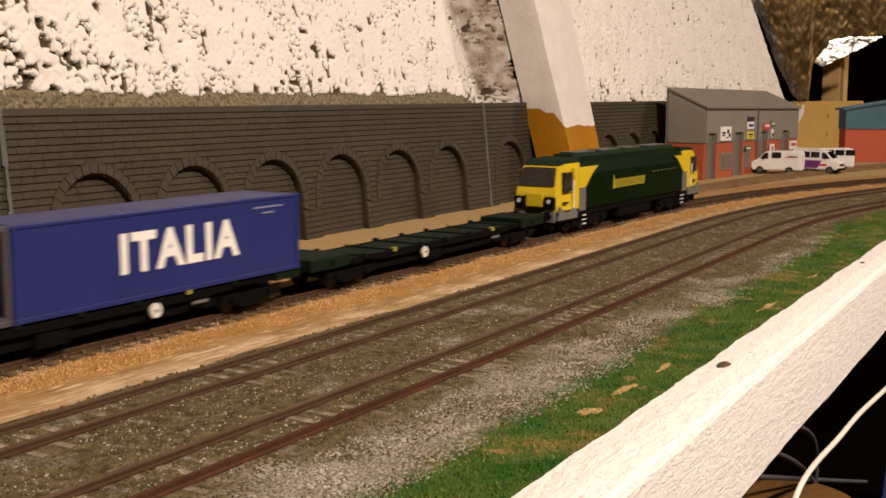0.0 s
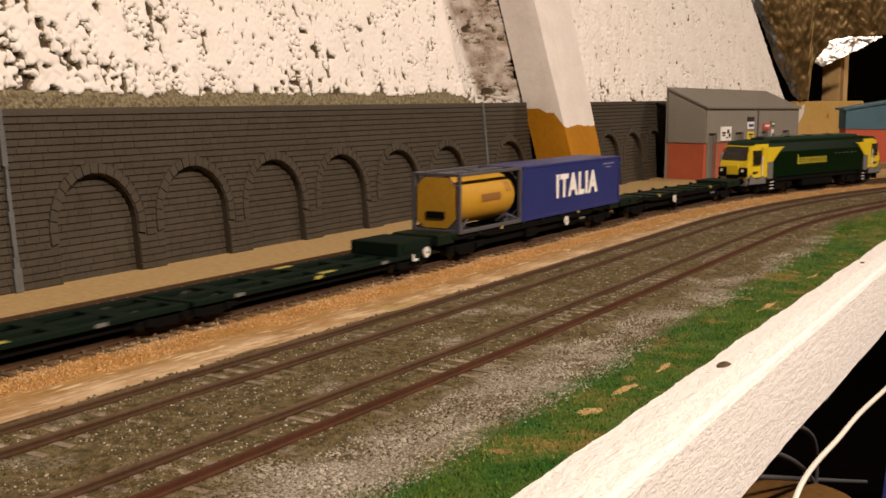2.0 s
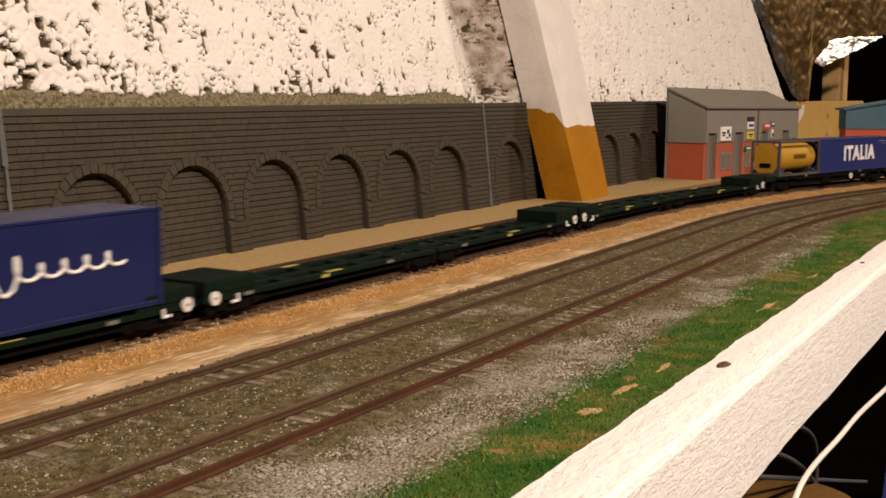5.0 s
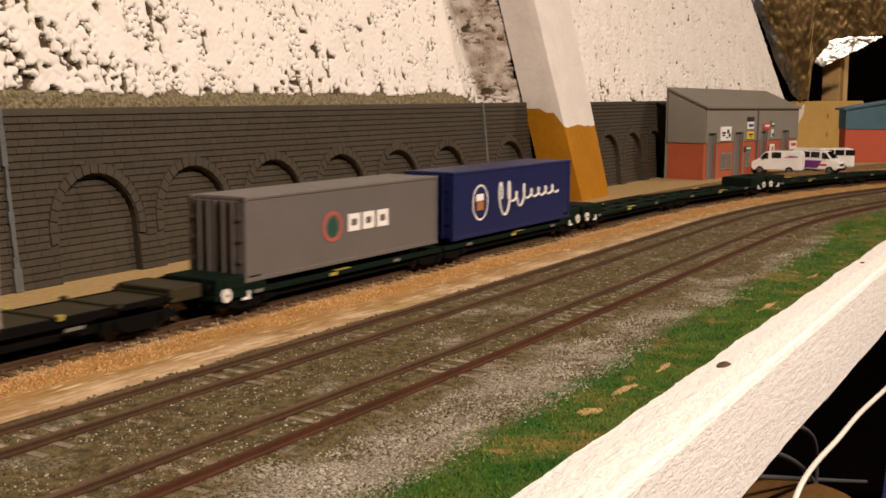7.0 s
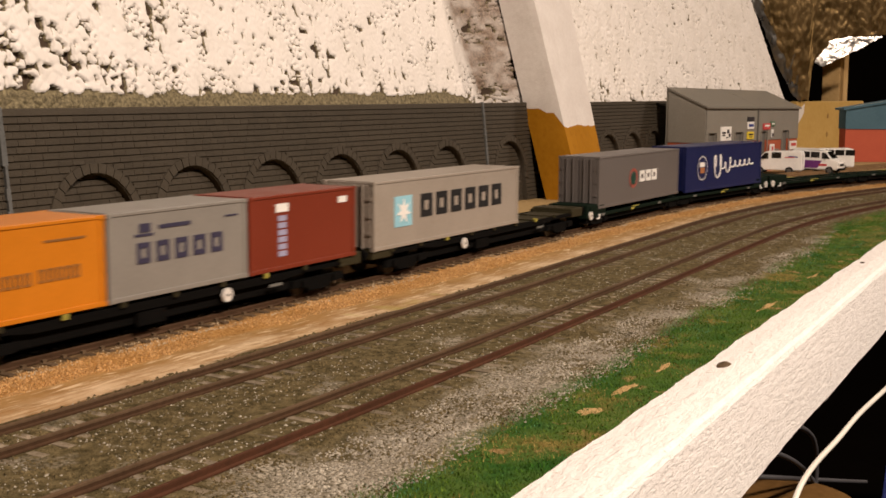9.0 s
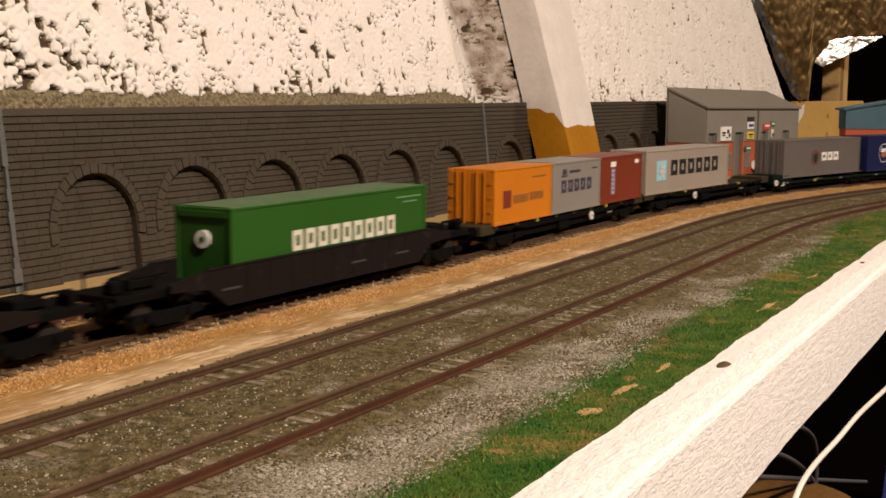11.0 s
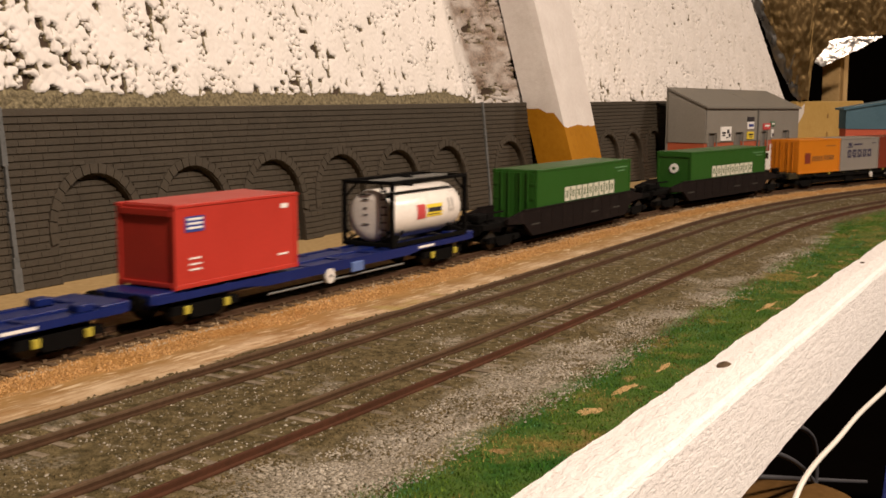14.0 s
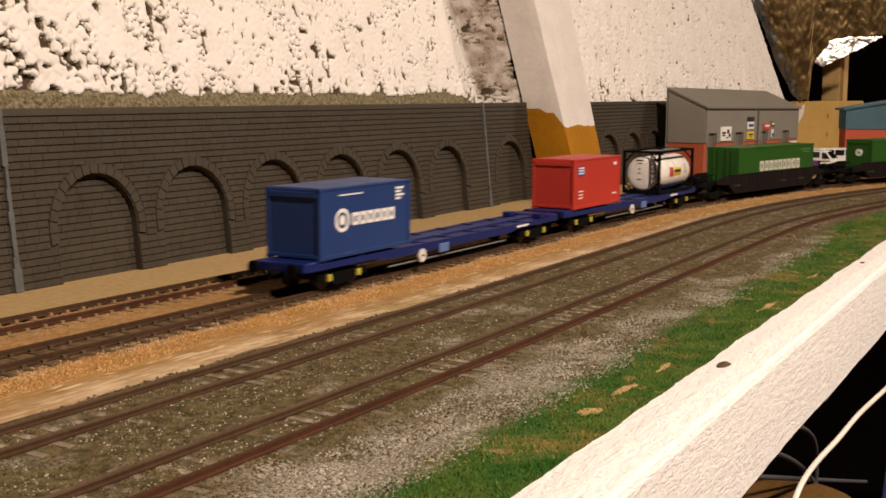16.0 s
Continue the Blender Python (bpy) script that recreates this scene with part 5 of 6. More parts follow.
def blue_flat(label, length, disc_at, group):
    """A blue spine flat with yellow axle boxes and raised bogie ends."""
    top = thing("blue_flat", label, "wagon", group)
    h = length / 2
    for e in (-1, 1):
        part("solebar", prism(bmesh.new(), [(-h + 0.004, 0.0105), (-h + 0.058, 0.0105), (-h + 0.072, 0.0088), (h - 0.072, 0.0088), (h - 0.058, 0.0105), (h - 0.004, 0.0105), (h - 0.004, 0.0135), (-h + 0.004, 0.0135)], *sorted((e * 0.0120, e * 0.0152))), WAGON_BLUE, top)
        part("data_panel", boxed(h - 0.062, h - 0.046, *sorted((e * 0.0151, e * 0.0155)), 0.0112, 0.0124), WHITE, top, "white lettering bar")
        disc(top, disc_at, e * 0.0148, 0.0072, 0.0036)
        part("truss_rod", rod(bmesh.new(), (-h + 0.075, e * 0.0135, 0.0045), (h - 0.075, e * 0.0135, 0.0045), 0.0005), LOCO_GREY, top, "grey truss rod")
        part("brake_box", boxed(disc_at + 0.018, disc_at + 0.028, *sorted((e * 0.0145, e * 0.0162)), 0.0065, 0.0115, 0.0005), BRAKE_BLUE, top, "pale blue brake box")
    part("deck", boxed(-h + 0.004, h - 0.004, -0.0120, 0.0120, 0.0118, 0.0130, 0.0002), WAGON_BLUE, top)
    part("spine", boxed(-h + 0.01, h - 0.01, -0.0040, 0.0040, 0.0065, 0.0142, 0.0004), WAGON_BLUE, top)
    for i in range(9):
        x = -h + 0.018 + i * (length - 0.036) / 8
        part("cross_bearer", boxed(x - 0.0013, x + 0.0013, -0.0150, 0.0150, 0.0130, 0.0139, 0.0002), WAGON_BLUE, top)
    for d in (-1, 1):
        part("headstock", boxed(*sorted((d * (h - 0.016), d * (h - 0.001))), -0.0150, 0.0150, 0.0105, 0.0150, 0.0006), WAGON_BLUE, top)
        for e in (-1, 1):
            part("end_stop", boxed(*sorted((d * (h - 0.026), d * (h - 0.018))), *sorted((e * 0.008, e * 0.014)), 0.0135, 0.0165, 0.0005), WAGON_BLUE, top)
        buffers(top, d * (h - 0.001), 0.0125, d, BLACK)
        bogie(top, d * (h - 0.034), 0.0058, 0.0245, BLACK, AXLE_YELLOW)
    return top


def lettering(text, height):
    cu = bpy.data.curves.new("lettering", "FONT")
    cu.body, cu.size, cu.align_x, cu.align_y, cu.extrude, cu.offset, cu.space_character = text, height / 0.73, "CENTER", "CENTER", 0.00015, height * 0.055, 1.15
    tmp = bpy.data.objects.new("lettering", cu)
    scene.collection.objects.link(tmp)
    me = bpy.data.meshes.new_from_object(tmp.evaluated_get(bpy.context.evaluated_depsgraph_get()))
    bpy.data.objects.remove(tmp)
    return me


def bars(bm, x0, x1, z, h, n, y, e, fill=0.84):
    """A row of plain letter-sized open blocks on a side face."""
    step = (x1 - x0) / n
    for i in range(n):
        a = x0 + i * step
        w = step * fill
        if n < 3:
            box(bm, a, a + w, *sorted((y, y + e * 0.0003)), z - h / 2, z + h / 2)
            continue
        st = min(w, h) * 0.30
        ring = []
        for yy in (y, y + e * 0.0003):
            ring.append([bm.verts.new((px, yy, pz)) for m in (0.0, st) for px, pz in ((a + m, z - h / 2 + m), (a + w - m, z - h / 2 + m), (a + w - m, z + h / 2 - m), (a + m, z + h / 2 - m))])
        lo, hi = ring
        for j in range(4):
            k = (j + 1) % 4
            for q in ((hi[j], hi[k], hi[k + 4], hi[j + 4]), (lo[j], lo[j + 4], lo[k + 4], lo[k]), (lo[j], lo[k], hi[k], hi[j]), (lo[j + 4], hi[j + 4], hi[k + 4], lo[k + 4])):
                bm.faces.new(q if e < 0 else q[::-1])
    return bm


def split(name, bm, material, parent):
    """Each loose piece of a bmesh becomes a part of its own; a brush stroke stays one."""
    if "stroke" in name:
        part(name, bm, material, parent)
        return
    todo = set(bm.verts)
    while todo:
        grown, edge = set(), [todo.pop()]
        while edge:
            v = edge.pop()
            grown.add(v)
            for e in v.link_edges:
                o = e.other_vert(v)
                if o in todo:
                    todo.discard(o)
                    edge.append(o)
        piece = bmesh.new()
        twin = {v: piece.verts.new(v.co) for v in sorted(grown, key=lambda q: q.index)}
        for f in {f for v in grown for f in v.link_faces}:
            piece.faces.new([twin[v] for v in f.verts])
        bmesh.ops.recalc_face_normals(piece, faces=piece.faces)
        part(name, piece, material, parent)
    bm.free()


def container(label, length, height, material, rear="doors", marks=(), group="containers on the train"):
    """A shipping container with its floor at z = 0: sides, rails, corner posts, castings, doors at its rear. marks: painted shapes on both sides."""
    top = thing("shipping_container", label, "container", group)
    h = length / 2
    part("body", boxed(-h + 0.0006, h - 0.0006, -W2 + 0.0004, W2 - 0.0004, 0.0008, height - 0.0004, 0.0002), material, top)
    part("roof", boxed(-h + 0.002, h - 0.002, -W2 + 0.0018, W2 - 0.0018, height - 0.0006, height + 0.0001, 0.0002), material, top)
    for e in (-1, 1):
        for z0, z1 in ((0.0, 0.0019), (height - 0.0013, height)):
            part("side_rail", boxed(-h + 0.002, h - 0.002, *sorted((e * (W2 - 0.0014), e * W2)), z0, z1, 0.0002), material, top)
        for d in (-1, 1):
            part("corner_post", boxed(*sorted((d * (h - 0.0022), d * h)), *sorted((e * (W2 - 0.002), e * W2)), 0.0, height, 0.0002), material, top)
            for z in (0.0, height - 0.0016):
                part("corner_casting", boxed(*sorted((d * (h - 0.0024), d * (h + 0.0002))), *sorted((e * (W2 - 0.0022), e * (W2 + 0.0002))), z - 0.00005, z + 0.00165, 0.0001), material, top)
    if rear == "doors":
        for e in (-1, 1):
            d = part("door", boxed(-h - 0.0002, -h + 0.0008, *sorted((e * 0.0006, e * (W2 - 0.0022))), 0.0018, height - 0.0018, 0.0002), material, top)
            for y in (0.0042, 0.0094):
                part("locking_bar", rod(bmesh.new(), (-h - 0.0007, e * y, 0.0012), (-h - 0.0007, e * y, height - 0.0012), 0.0005, 8), material, d)
            for z in (0.25, 0.5, 0.75):
                part("hinge", boxed(-h - 0.0006, -h, *sorted((e * (W2 - 0.0046), e * (W2 - 0.0016))), z * height - 0.0007, z * height + 0.0007), material, d)
    elif rear == "frame":
        bm = boxed(-h - 0.0003, -h + 0.0007, -W2 + 0.0022, W2 - 0.0022, height - 0.0045, height - 0.0018, 0.0002)
        box(bm, -h - 0.0003, -h + 0.0007, -W2 + 0.0022, W2 - 0.0022, 0.0008, 0.0026, 0.0002)
        split("end_frame", bm, material, top)
    for nm, mm, fn in marks:
        for e in (-1, 1):
            bm = bmesh.new()
            fn(bm, e * (W2 - 0.0004), e)
            split(nm, bm, mm, top)
    return top


def oblong(bm, x, z, w, h, y, e, ring=0.0, n=28):
    """An oval patch, or a ring, on a side face."""
    y1 = y + e * 0.0003
    out = [bm.verts.new((x + w / 2 * math.cos(6.2832 * i / n), y1, z + h / 2 * math.sin(6.2832 * i / n))) for i in range(n)]
    if not ring:
        f = bm.faces.new(out)
    else:
        inn = [bm.verts.new((x + (w / 2 - ring) * math.cos(6.2832 * i / n), y1, z + (h / 2 - ring) * math.sin(6.2832 * i / n))) for i in range(n)]
        for i in range(n):
            j = (i + 1) % n
            bm.faces.new((out[i], out[j], inn[j], inn[i]))
    bmesh.ops.solidify(bm, geom=[f for f in bm.faces], thickness=0.0003)


def stroke(bm, pts, r, y, e):
    """A painted brush line on a side face."""
    for a, b in zip(pts, pts[1:]):
        rod(bm, (a[0], y + e * 0.0001, a[1]), (b[0], y + e * 0.0001, b[1]), r, 6)


def star(bm, x, z, r, y, e):
    v = [bm.verts.new((x + (r if i % 2 == 0 else r * 0.42) * math.sin(math.pi * i / 7), y + e * 0.0006, z + (r if i % 2 == 0 else r * 0.42) * math.cos(math.pi * i / 7))) for i in range(14)]
    bm.faces.new(v)
    bmesh.ops.solidify(bm, geom=list(bm.faces), thickness=0.0002)


BLUE_BOX = paint("container_violet_blue", (0.0170, 0.0250, 0.1340))
NAVY_BOX = paint("container_navy", (0.009, 0.0135, 0.070))
GREY_BOX = paint("container_grey", (0.1240, 0.1100, 0.1040))
PALE_BOX = paint("container_pale_grey", (0.30, 0.262, 0.222), wear=(0.26, 0.215, 0.17))
SILVER_BOX = paint("container_silver_grey", (0.2232, 0.2077, 0.1860))
BROWN_BOX = paint("container_red_brown", (0.1723, 0.0292, 0.0130))
ORANGE_BOX = paint("container_orange", (0.5184, 0.1692, 0.0086))
GREEN_BOX = paint("container_green", (0.0195, 0.0840, 0.0098))
RED_BOX = paint("container_red", (0.43, 0.036, 0.024))
SEA_BOX = paint("container_sea_blue", (0.016, 0.041, 0.150))
SKY = paint("sky_blue_square", (0.28, 0.55, 0.66))
BLACK_PRINT = paint("black_print", (0.018, 0.018, 0.020))
VIOLET_PRINT = paint("violet_print", (0.042, 0.038, 0.070))
BROWN_PRINT = paint("brown_print", (0.22, 0.10, 0.03))
CREAM_TANK = paint("cream_tank", (0.80, 0.76, 0.70), 0.3)
GOLD_TANK = surface("gold_tank", (0.36, 0.19, 0.014), (0.48, 0.27, 0.026), 0.6, 500, 40, 0.0001, spec=0.2)
TANK_FRAME = paint("tank_frame_grey", (0.070, 0.068, 0.080))


def tank_container(label, length, height, frame_mat, tank_mat, stepped, marks):
    """A tank in an open frame: corner posts, rails, saddle and a barrel with domed ends."""
    top = thing("tank_container", label, "tank container", "containers on the train")
    h, t = length / 2, 0.0022
    for e in (-1, 1):
        for z0, z1 in ((0.0, t), (height - t * 0.8, height)):
            part("frame_rail", boxed(-h + t, h - t, *sorted((e * (W2 - t), e * W2)), z0, z1, 0.0003), frame_mat, top)
        for d in (-1, 1):
            part("corner_post", boxed(*sorted((d * (h - t), d * h)), *sorted((e * (W2 - t), e * W2)), 0.0, height, 0.0003), frame_mat, top)
            bm = bmesh.new()
            rod(bm, (d * (h - 0.001), e * (W2 - 0.002), height - 0.009), (d * (h - 0.001), e * 0.0065, height - 0.001), 0.0007, 6)
            rod(bm, (d * (h - 0.001), e * (W2 - 0.002), 0.009), (d * (h - 0.001), e * 0.0065, 0.001), 0.0007, 6)
            rod(bm, (d * (h - 0.002), e * (W2 - 0.001), 0.002), (d * (h - 0.016), e * (W2 - 0.004), 0.007), 0.0007, 6)
            part("brace", bm, frame_mat, top)
    for d in (-1, 1):
        for z0, z1 in ((0.0, t), (height - t * 0.8, height)):
            part("end_rail", boxed(*sorted((d * (h - t), d * h)), -W2 + t, W2 - t, z0, z1, 0.0003), frame_mat, top)
    r = 0.0139 if not stepped else 0.0142
    zc = height / 2 + (0.0002 if stepped else -0.0014)
    bm = bmesh.new()
    n, prof = 32, [(-h + 0.0018, 0.0), (-h + 0.0019, r * 0.6), (-h + 0.0022, r * 0.85), (-h + 0.0030, r * 0.96), (-h + 0.0045, r), (h - 0.0045, r), (h - 0.0030, r * 0.96), (h - 0.0022, r * 0.85), (h - 0.0019, r * 0.6), (h - 0.0018, 0.0)]
    if stepped:
        prof = [(-h + 0.0012, 0.0), (-h + 0.0012, r * 0.92), (-h + 0.0020, r), (h - 0.0085, r), (h - 0.0050, r * 0.93), (h - 0.0025, r * 0.7), (h - 0.0015, 0.0)]
    rings = []
    for x, q in prof:
        k = n
        rings.append([bm.verts.new((x, q * math.cos(6.2832 * i / k), zc + q * math.sin(6.2832 * i / k))) for i in range(k)])
    for a, b in zip(rings, rings[1:]):
        for i in range(n):
            j = (i + 1) % n
            bm.faces.new((a[i], a[j], b[j], b[i]))
    bmesh.ops.remove_doubles(bm, verts=bm.verts, dist=1e-6)
    bmesh.ops.recalc_face_normals(bm, faces=bm.faces)
    for f in bm.faces:
        f.smooth = True
    barrel = part("barrel", bm, tank_mat, top)
    for x in (-0.45, 0.45):
        part("saddle", boxed(x * length * 0.8 - 0.002, x * length * 0.8 + 0.002, -0.011, 0.011, 0.001, 0.0055, 0.0004), frame_mat, top)
    part("walkway", boxed(-h + 0.003, h - 0.003, -0.0045, 0.0045, height - 0.0012, height - 0.0004), LOCO_GREY if not stepped else TANK_FRAME, top, "roof walkway")
    part("manhole", rod(bmesh.new(), (0, 0, zc + r - 0.001), (0, 0, height + 0.0002), 0.0035, 16), frame_mat, top)
    if stepped:
        bm = bmesh.new()
        out = [(-0.0125, 0.008), (-0.0075, 0.003), (0.0075, 0.003), (0.0125, 0.008), (0.0125, 0.027), (0.0075, 0.032), (-0.0075, 0.032), (-0.0125, 0.027)]
        lo = [bm.verts.new((-h + 0.0002, y, z)) for y, z in out]
        hi = [bm.verts.new((-h + 0.0012, y, z)) for y, z in out]
        bm.faces.new(lo)
        bm.faces.new(hi[::-1])
        for i in range(8):
            bm.faces.new((lo[i], hi[i], hi[(i + 1) % 8], lo[(i + 1) % 8]))
        bmesh.ops.recalc_face_normals(bm, faces=bm.faces)
        pl = part("end_plate", bm, GOLD_TANK, top, "flat yellow end plate")
        part("hatch", boxed(-h - 0.0004, -h + 0.0004, -0.0060, 0.0060, 0.0085, 0.0125), BLACK, pl, "black hatch opening")
    else:
        lad = bmesh.new()
        for y in (-0.0115, -0.0080):
            rod(lad, (-h + 0.001, y, 0.003), (-h + 0.001, y, height - 0.003), 0.0004, 6)
        for k in range(7):
            rod(lad, (-h + 0.001, -0.0115, 0.005 + k * 0.0040), (-h + 0.001, -0.0080, 0.005 + k * 0.0040), 0.0004, 6)
        part("ladder", lad, BLACK, top)
        for z, w in ((0.0270, 0.006), (0.0245, 0.004), (0.0200, 0.002), (0.0165, 0.002), (0.0115, 0.004)):
            part("end_print", boxed(-h + 0.0015, -h + 0.0024, -w / 2 + 0.002, w / 2 + 0.002, z - 0.00025, z + 0.00025), BLACK_PRINT, barrel)
    for mm, x0, x1, a0, a1 in marks:
        for e in (-1, 1):
            bm = bmesh.new()
            k = 6
            rows = []
            for i in range(k + 1):
                a = radians(a0 + (a1 - a0) * i / k)
                y, z = e * (r + 0.0002) * math.cos(a), zc + (r + 0.0002) * math.sin(a)
                rows.append((bm.verts.new((x0, y, z)), bm.verts.new((x1, y, z))))
            for p, q in zip(rows, rows[1:]):
                bm.faces.new((p[0], p[1], q[1], q[0]))
            bmesh.ops.solidify(bm, geom=list(bm.faces), thickness=-0.0002 * e)
            part("painted_mark", bm, mm, barrel)
    return top


def locomotive():
    """A Co-Co diesel: hooded body between two yellow cabs, skirts, two three-axle bogies."""
    top = thing("diesel_locomotive", "green and yellow diesel locomotive with black underframe", "locomotive")
    h, w = 0.1400, 0.0168
    cab = 0.040

    def section(bm, x0, x1, out):
        lo = [bm.verts.new((x0, y, z)) for y, z in out]
        hi = [bm.verts.new((x1, y, z)) for y, z in out]
        bm.faces.new(lo)
        bm.faces.new(hi[::-1])
        for i in range(len(out)):
            j = (i + 1) % len(out)
            bm.faces.new((lo[i], hi[i], hi[j], lo[j]))
        bmesh.ops.recalc_face_normals(bm, faces=bm.faces)
        return bm

    body = [(-w, 0.0150), (w, 0.0150), (w, 0.0390), (w - 0.0035, 0.0470), (w - 0.0075, 0.0500), (-w + 0.0075, 0.0500), (-w + 0.0035, 0.0470), (-w, 0.0390)]
    part("body", section(bmesh.new(), -h + cab, h - cab, body), LOCO_GREEN, top)
    roof = part("roof", section(bmesh.new(), -h + cab + 0.002, h - cab - 0.002, [(-w + 0.0085, 0.0499), (w - 0.0085, 0.0499), (w - 0.0105, 0.0522), (-w + 0.0105, 0.0522)]), LOCO_ROOF, top)
    for x0, x1 in ((-0.090, -0.055), (-0.045, -0.012), (0.000, 0.030), (0.045, 0.085)):
        part("roof_grille", boxed(x0, x1, -0.0062, 0.0062, 0.0521, 0.0534, 0.0005), paint("roof_grille_grey", (0.05, 0.06, 0.05)), roof)
    for e in (-1, 1):
        y0, y1 = sorted((e * (w - 0.0001), e * (w + 0.0006)))
        for i in range(6):
            part("vent", boxed(0.030 + i * 0.009, 0.033 + i * 0.009, *sorted((e * (w - 0.0001), e * (w + 0.0004))), 0.0338, 0.0346), LOCO_GREY, top)
        bm = bars(bmesh.new(), -0.046, 0.014, 0.0290, 0.0062, 11, e * w, e, 0.66)
        box(bm, -0.0475, -0.0462, *sorted((e * w, e * (w + 0.0003))), 0.0255, 0.0355)
        split("livery_bar", bm, GOLD_PRINT, top)
        for d in (-1, 1):
            out = [(d * (h - cab + 0.008), 0.0300), (d * (h - cab + 0.008), 0.0440), (d * (h - cab - 0.024), 0.0440), (d * (h - cab - 0.017), 0.0410), (d * (h - cab - 0.009), 0.0350), (d * (h - cab - 0.003), 0.0300)]
            part("grey_panel", boxed(*sorted((d * (h - cab - 0.004), d * (h - cab + 0.006))), *sorted((e * (w - 0.0004), e * (w + 0.0006))), 0.0140, 0.0298, 0.0002), LOCO_GREY, top, "grey panel behind the cab door")
            part("yellow_sweep", prism(bmesh.new(), out, *sorted((e * (w - 0.0004), e * (w + 0.0008)))), LOCO_YELLOW, top, "yellow sweep behind the cab")
            part("cab_skirt", prism(bmesh.new(), [(d * (h - 0.031), 0.0142), (d * (h - 0.026), 0.0172), (d * (h - 0.020), 0.0148), (d * (h - 0.012), 0.0148), (d * (h - 0.004), 0.0190), (d * (h - 0.001), 0.0100), (d * (h - 0.031), 0.0100)], *sorted((e * (w - 0.001), e * (w + 0.0005)))), LOCO_GREY, top, "grey cab skirt")
            part("skirt", boxed(*sorted((d * (h - 0.052), d * (h - 0.002))), *sorted((e * (w - 0.003), e * w)), 0.0085, 0.0150, 0.0005), BLACK, top)
            part("steps", rod(rod(rod(bmesh.new(), (d * (h - 0.046), e * w, 0.0045), (d * (h - 0.040), e * w, 0.0045), 0.0004, 6), (d * (h - 0.046), e * w, 0.0075), (d * (h - 0.040), e * w, 0.0075), 0.0004, 6), (d * (h - 0.046), e * w, 0.0105), (d * (h - 0.040), e * w, 0.0105), 0.0004, 6), WHITE, top, "white step edges")
    part("underframe", boxed(-h + 0.003, h - 0.003, -w + 0.001, w - 0.001, 0.0105, 0.0150, 0.0006), BLACK, top)
    part("fuel_tank", boxed(-0.032, 0.032, -0.0150, 0.0150, 0.0030, 0.0108, 0.0015), BLACK, top)
    for d in (-1, 1):
        def fx(v):
            return d * v
        side = [(fx(h - cab), 0.0150), (fx(h - 0.001), 0.0150), (fx(h), 0.0255), (fx(h - 0.0015), 0.0305), (fx(h - 0.0090), 0.0455), (fx(h - 0.016), 0.0480), (fx(h - cab), 0.0480)]
        bm = prism(bmesh.new(), side, -w, w)
        for v in bm.verts:
            if v.co.z > 0.04:
                v.co.y *= 0.84
            if abs(v.co.x) > h - 0.004:
                v.co.y *= 0.90
        bmesh.ops.bevel(bm, geom=list(bm.edges), offset=0.0010, segments=2, affect="EDGES")
        c = part("cab", bm, LOCO_YELLOW, top, "yellow driving cab")
        bm = prism(bmesh.new(), [(fx(h - cab - 0.001), 0.0470), (fx(h - 0.0095), 0.0462), (fx(h - 0.0150), 0.0492), (fx(h - cab - 0.001), 0.0505)], -w * 0.80, w * 0.80)
        part("cab_roof", bm, LOCO_ROOF, c, "dark green cab roof")
        # raked windscreen just proud of the cab's front
        nrm = Vector((d * 0.015, 0, 0.0075)).normalized() * 0.0011
        a, b = Vector((d * (h - 0.0026), 0, 0.0322)), Vector((d * (h - 0.0084), 0, 0.0444))
        bm = bmesh.new()
        q = [bm.verts.new(p + nrm + Vector((0, y, 0))) for p, y in ((a, -0.0136), (a, 0.0136), (b, 0.0118), (b, -0.0118))]
        bm.faces.new(q)
        bmesh.ops.solidify(bm, geom=list(bm.faces), thickness=0.0005)
        part("windscreen", bm, GLASS_SHEEN, c, "dark raked windscreen")
        for e in (-1, 1):
            y0, y1 = sorted((e * (w - 0.0022), e * (w + 0.0003)))
            part("side_window", boxed(*sorted((d * (h - 0.0225), d * (h - 0.0105))), y0, y1, 0.0285, 0.0415), GLASS_DARK, c)
            part("cab_door", boxed(*sorted((d * (h - 0.0335), d * (h - 0.0255))), *sorted((e * (w - 0.002), e * (w + 0.0004))), 0.0160, 0.0440, 0.0002), LOCO_YELLOW, c)
            part("hand_rail", rod(bmesh.new(), (d * (h - 0.0235), e * (w + 0.0008), 0.0170), (d * (h - 0.0235), e * (w + 0.0008), 0.0360), 0.0005, 6), WHITE, c, "white handrail")
            part("headlamp_box", boxed(*sorted((d * (h - 0.002), d * (h + 0.0016))), *sorted((e * 0.0074, e * 0.0148)), 0.0172, 0.0256, 0.0006), BLACK, c, "black headlamp cluster")
            part("lamp", rod(bmesh.new(), (d * (h + 0.0015), e * 0.0110, 0.0228), (d * (h + 0.0019), e * 0.0110, 0.0228), 0.0015, 12), LAMP_CLEAR, c)
            part("lifting_mark", boxed(*sorted((d * (h - 0.0170), d * (h - 0.0100))), *sorted((e * (w - 0.001), e * (w + 0.0003))), 0.0205, 0.0218), BLACK_PRINT, c)
        part("coupler_recess", boxed(*sorted((d * (h - 0.001), d * (h + 0.0012))), -0.0058, 0.0058, 0.0150, 0.0185, 0.0003), BLACK, c, "black coupler recess")
        part("nose_panel", boxed(*sorted((d * (h - 0.001), d * (h + 0.0010))), -0.0062, 0.0062, 0.0188, 0.0280, 0.0005), LOCO_YELLOW, c)
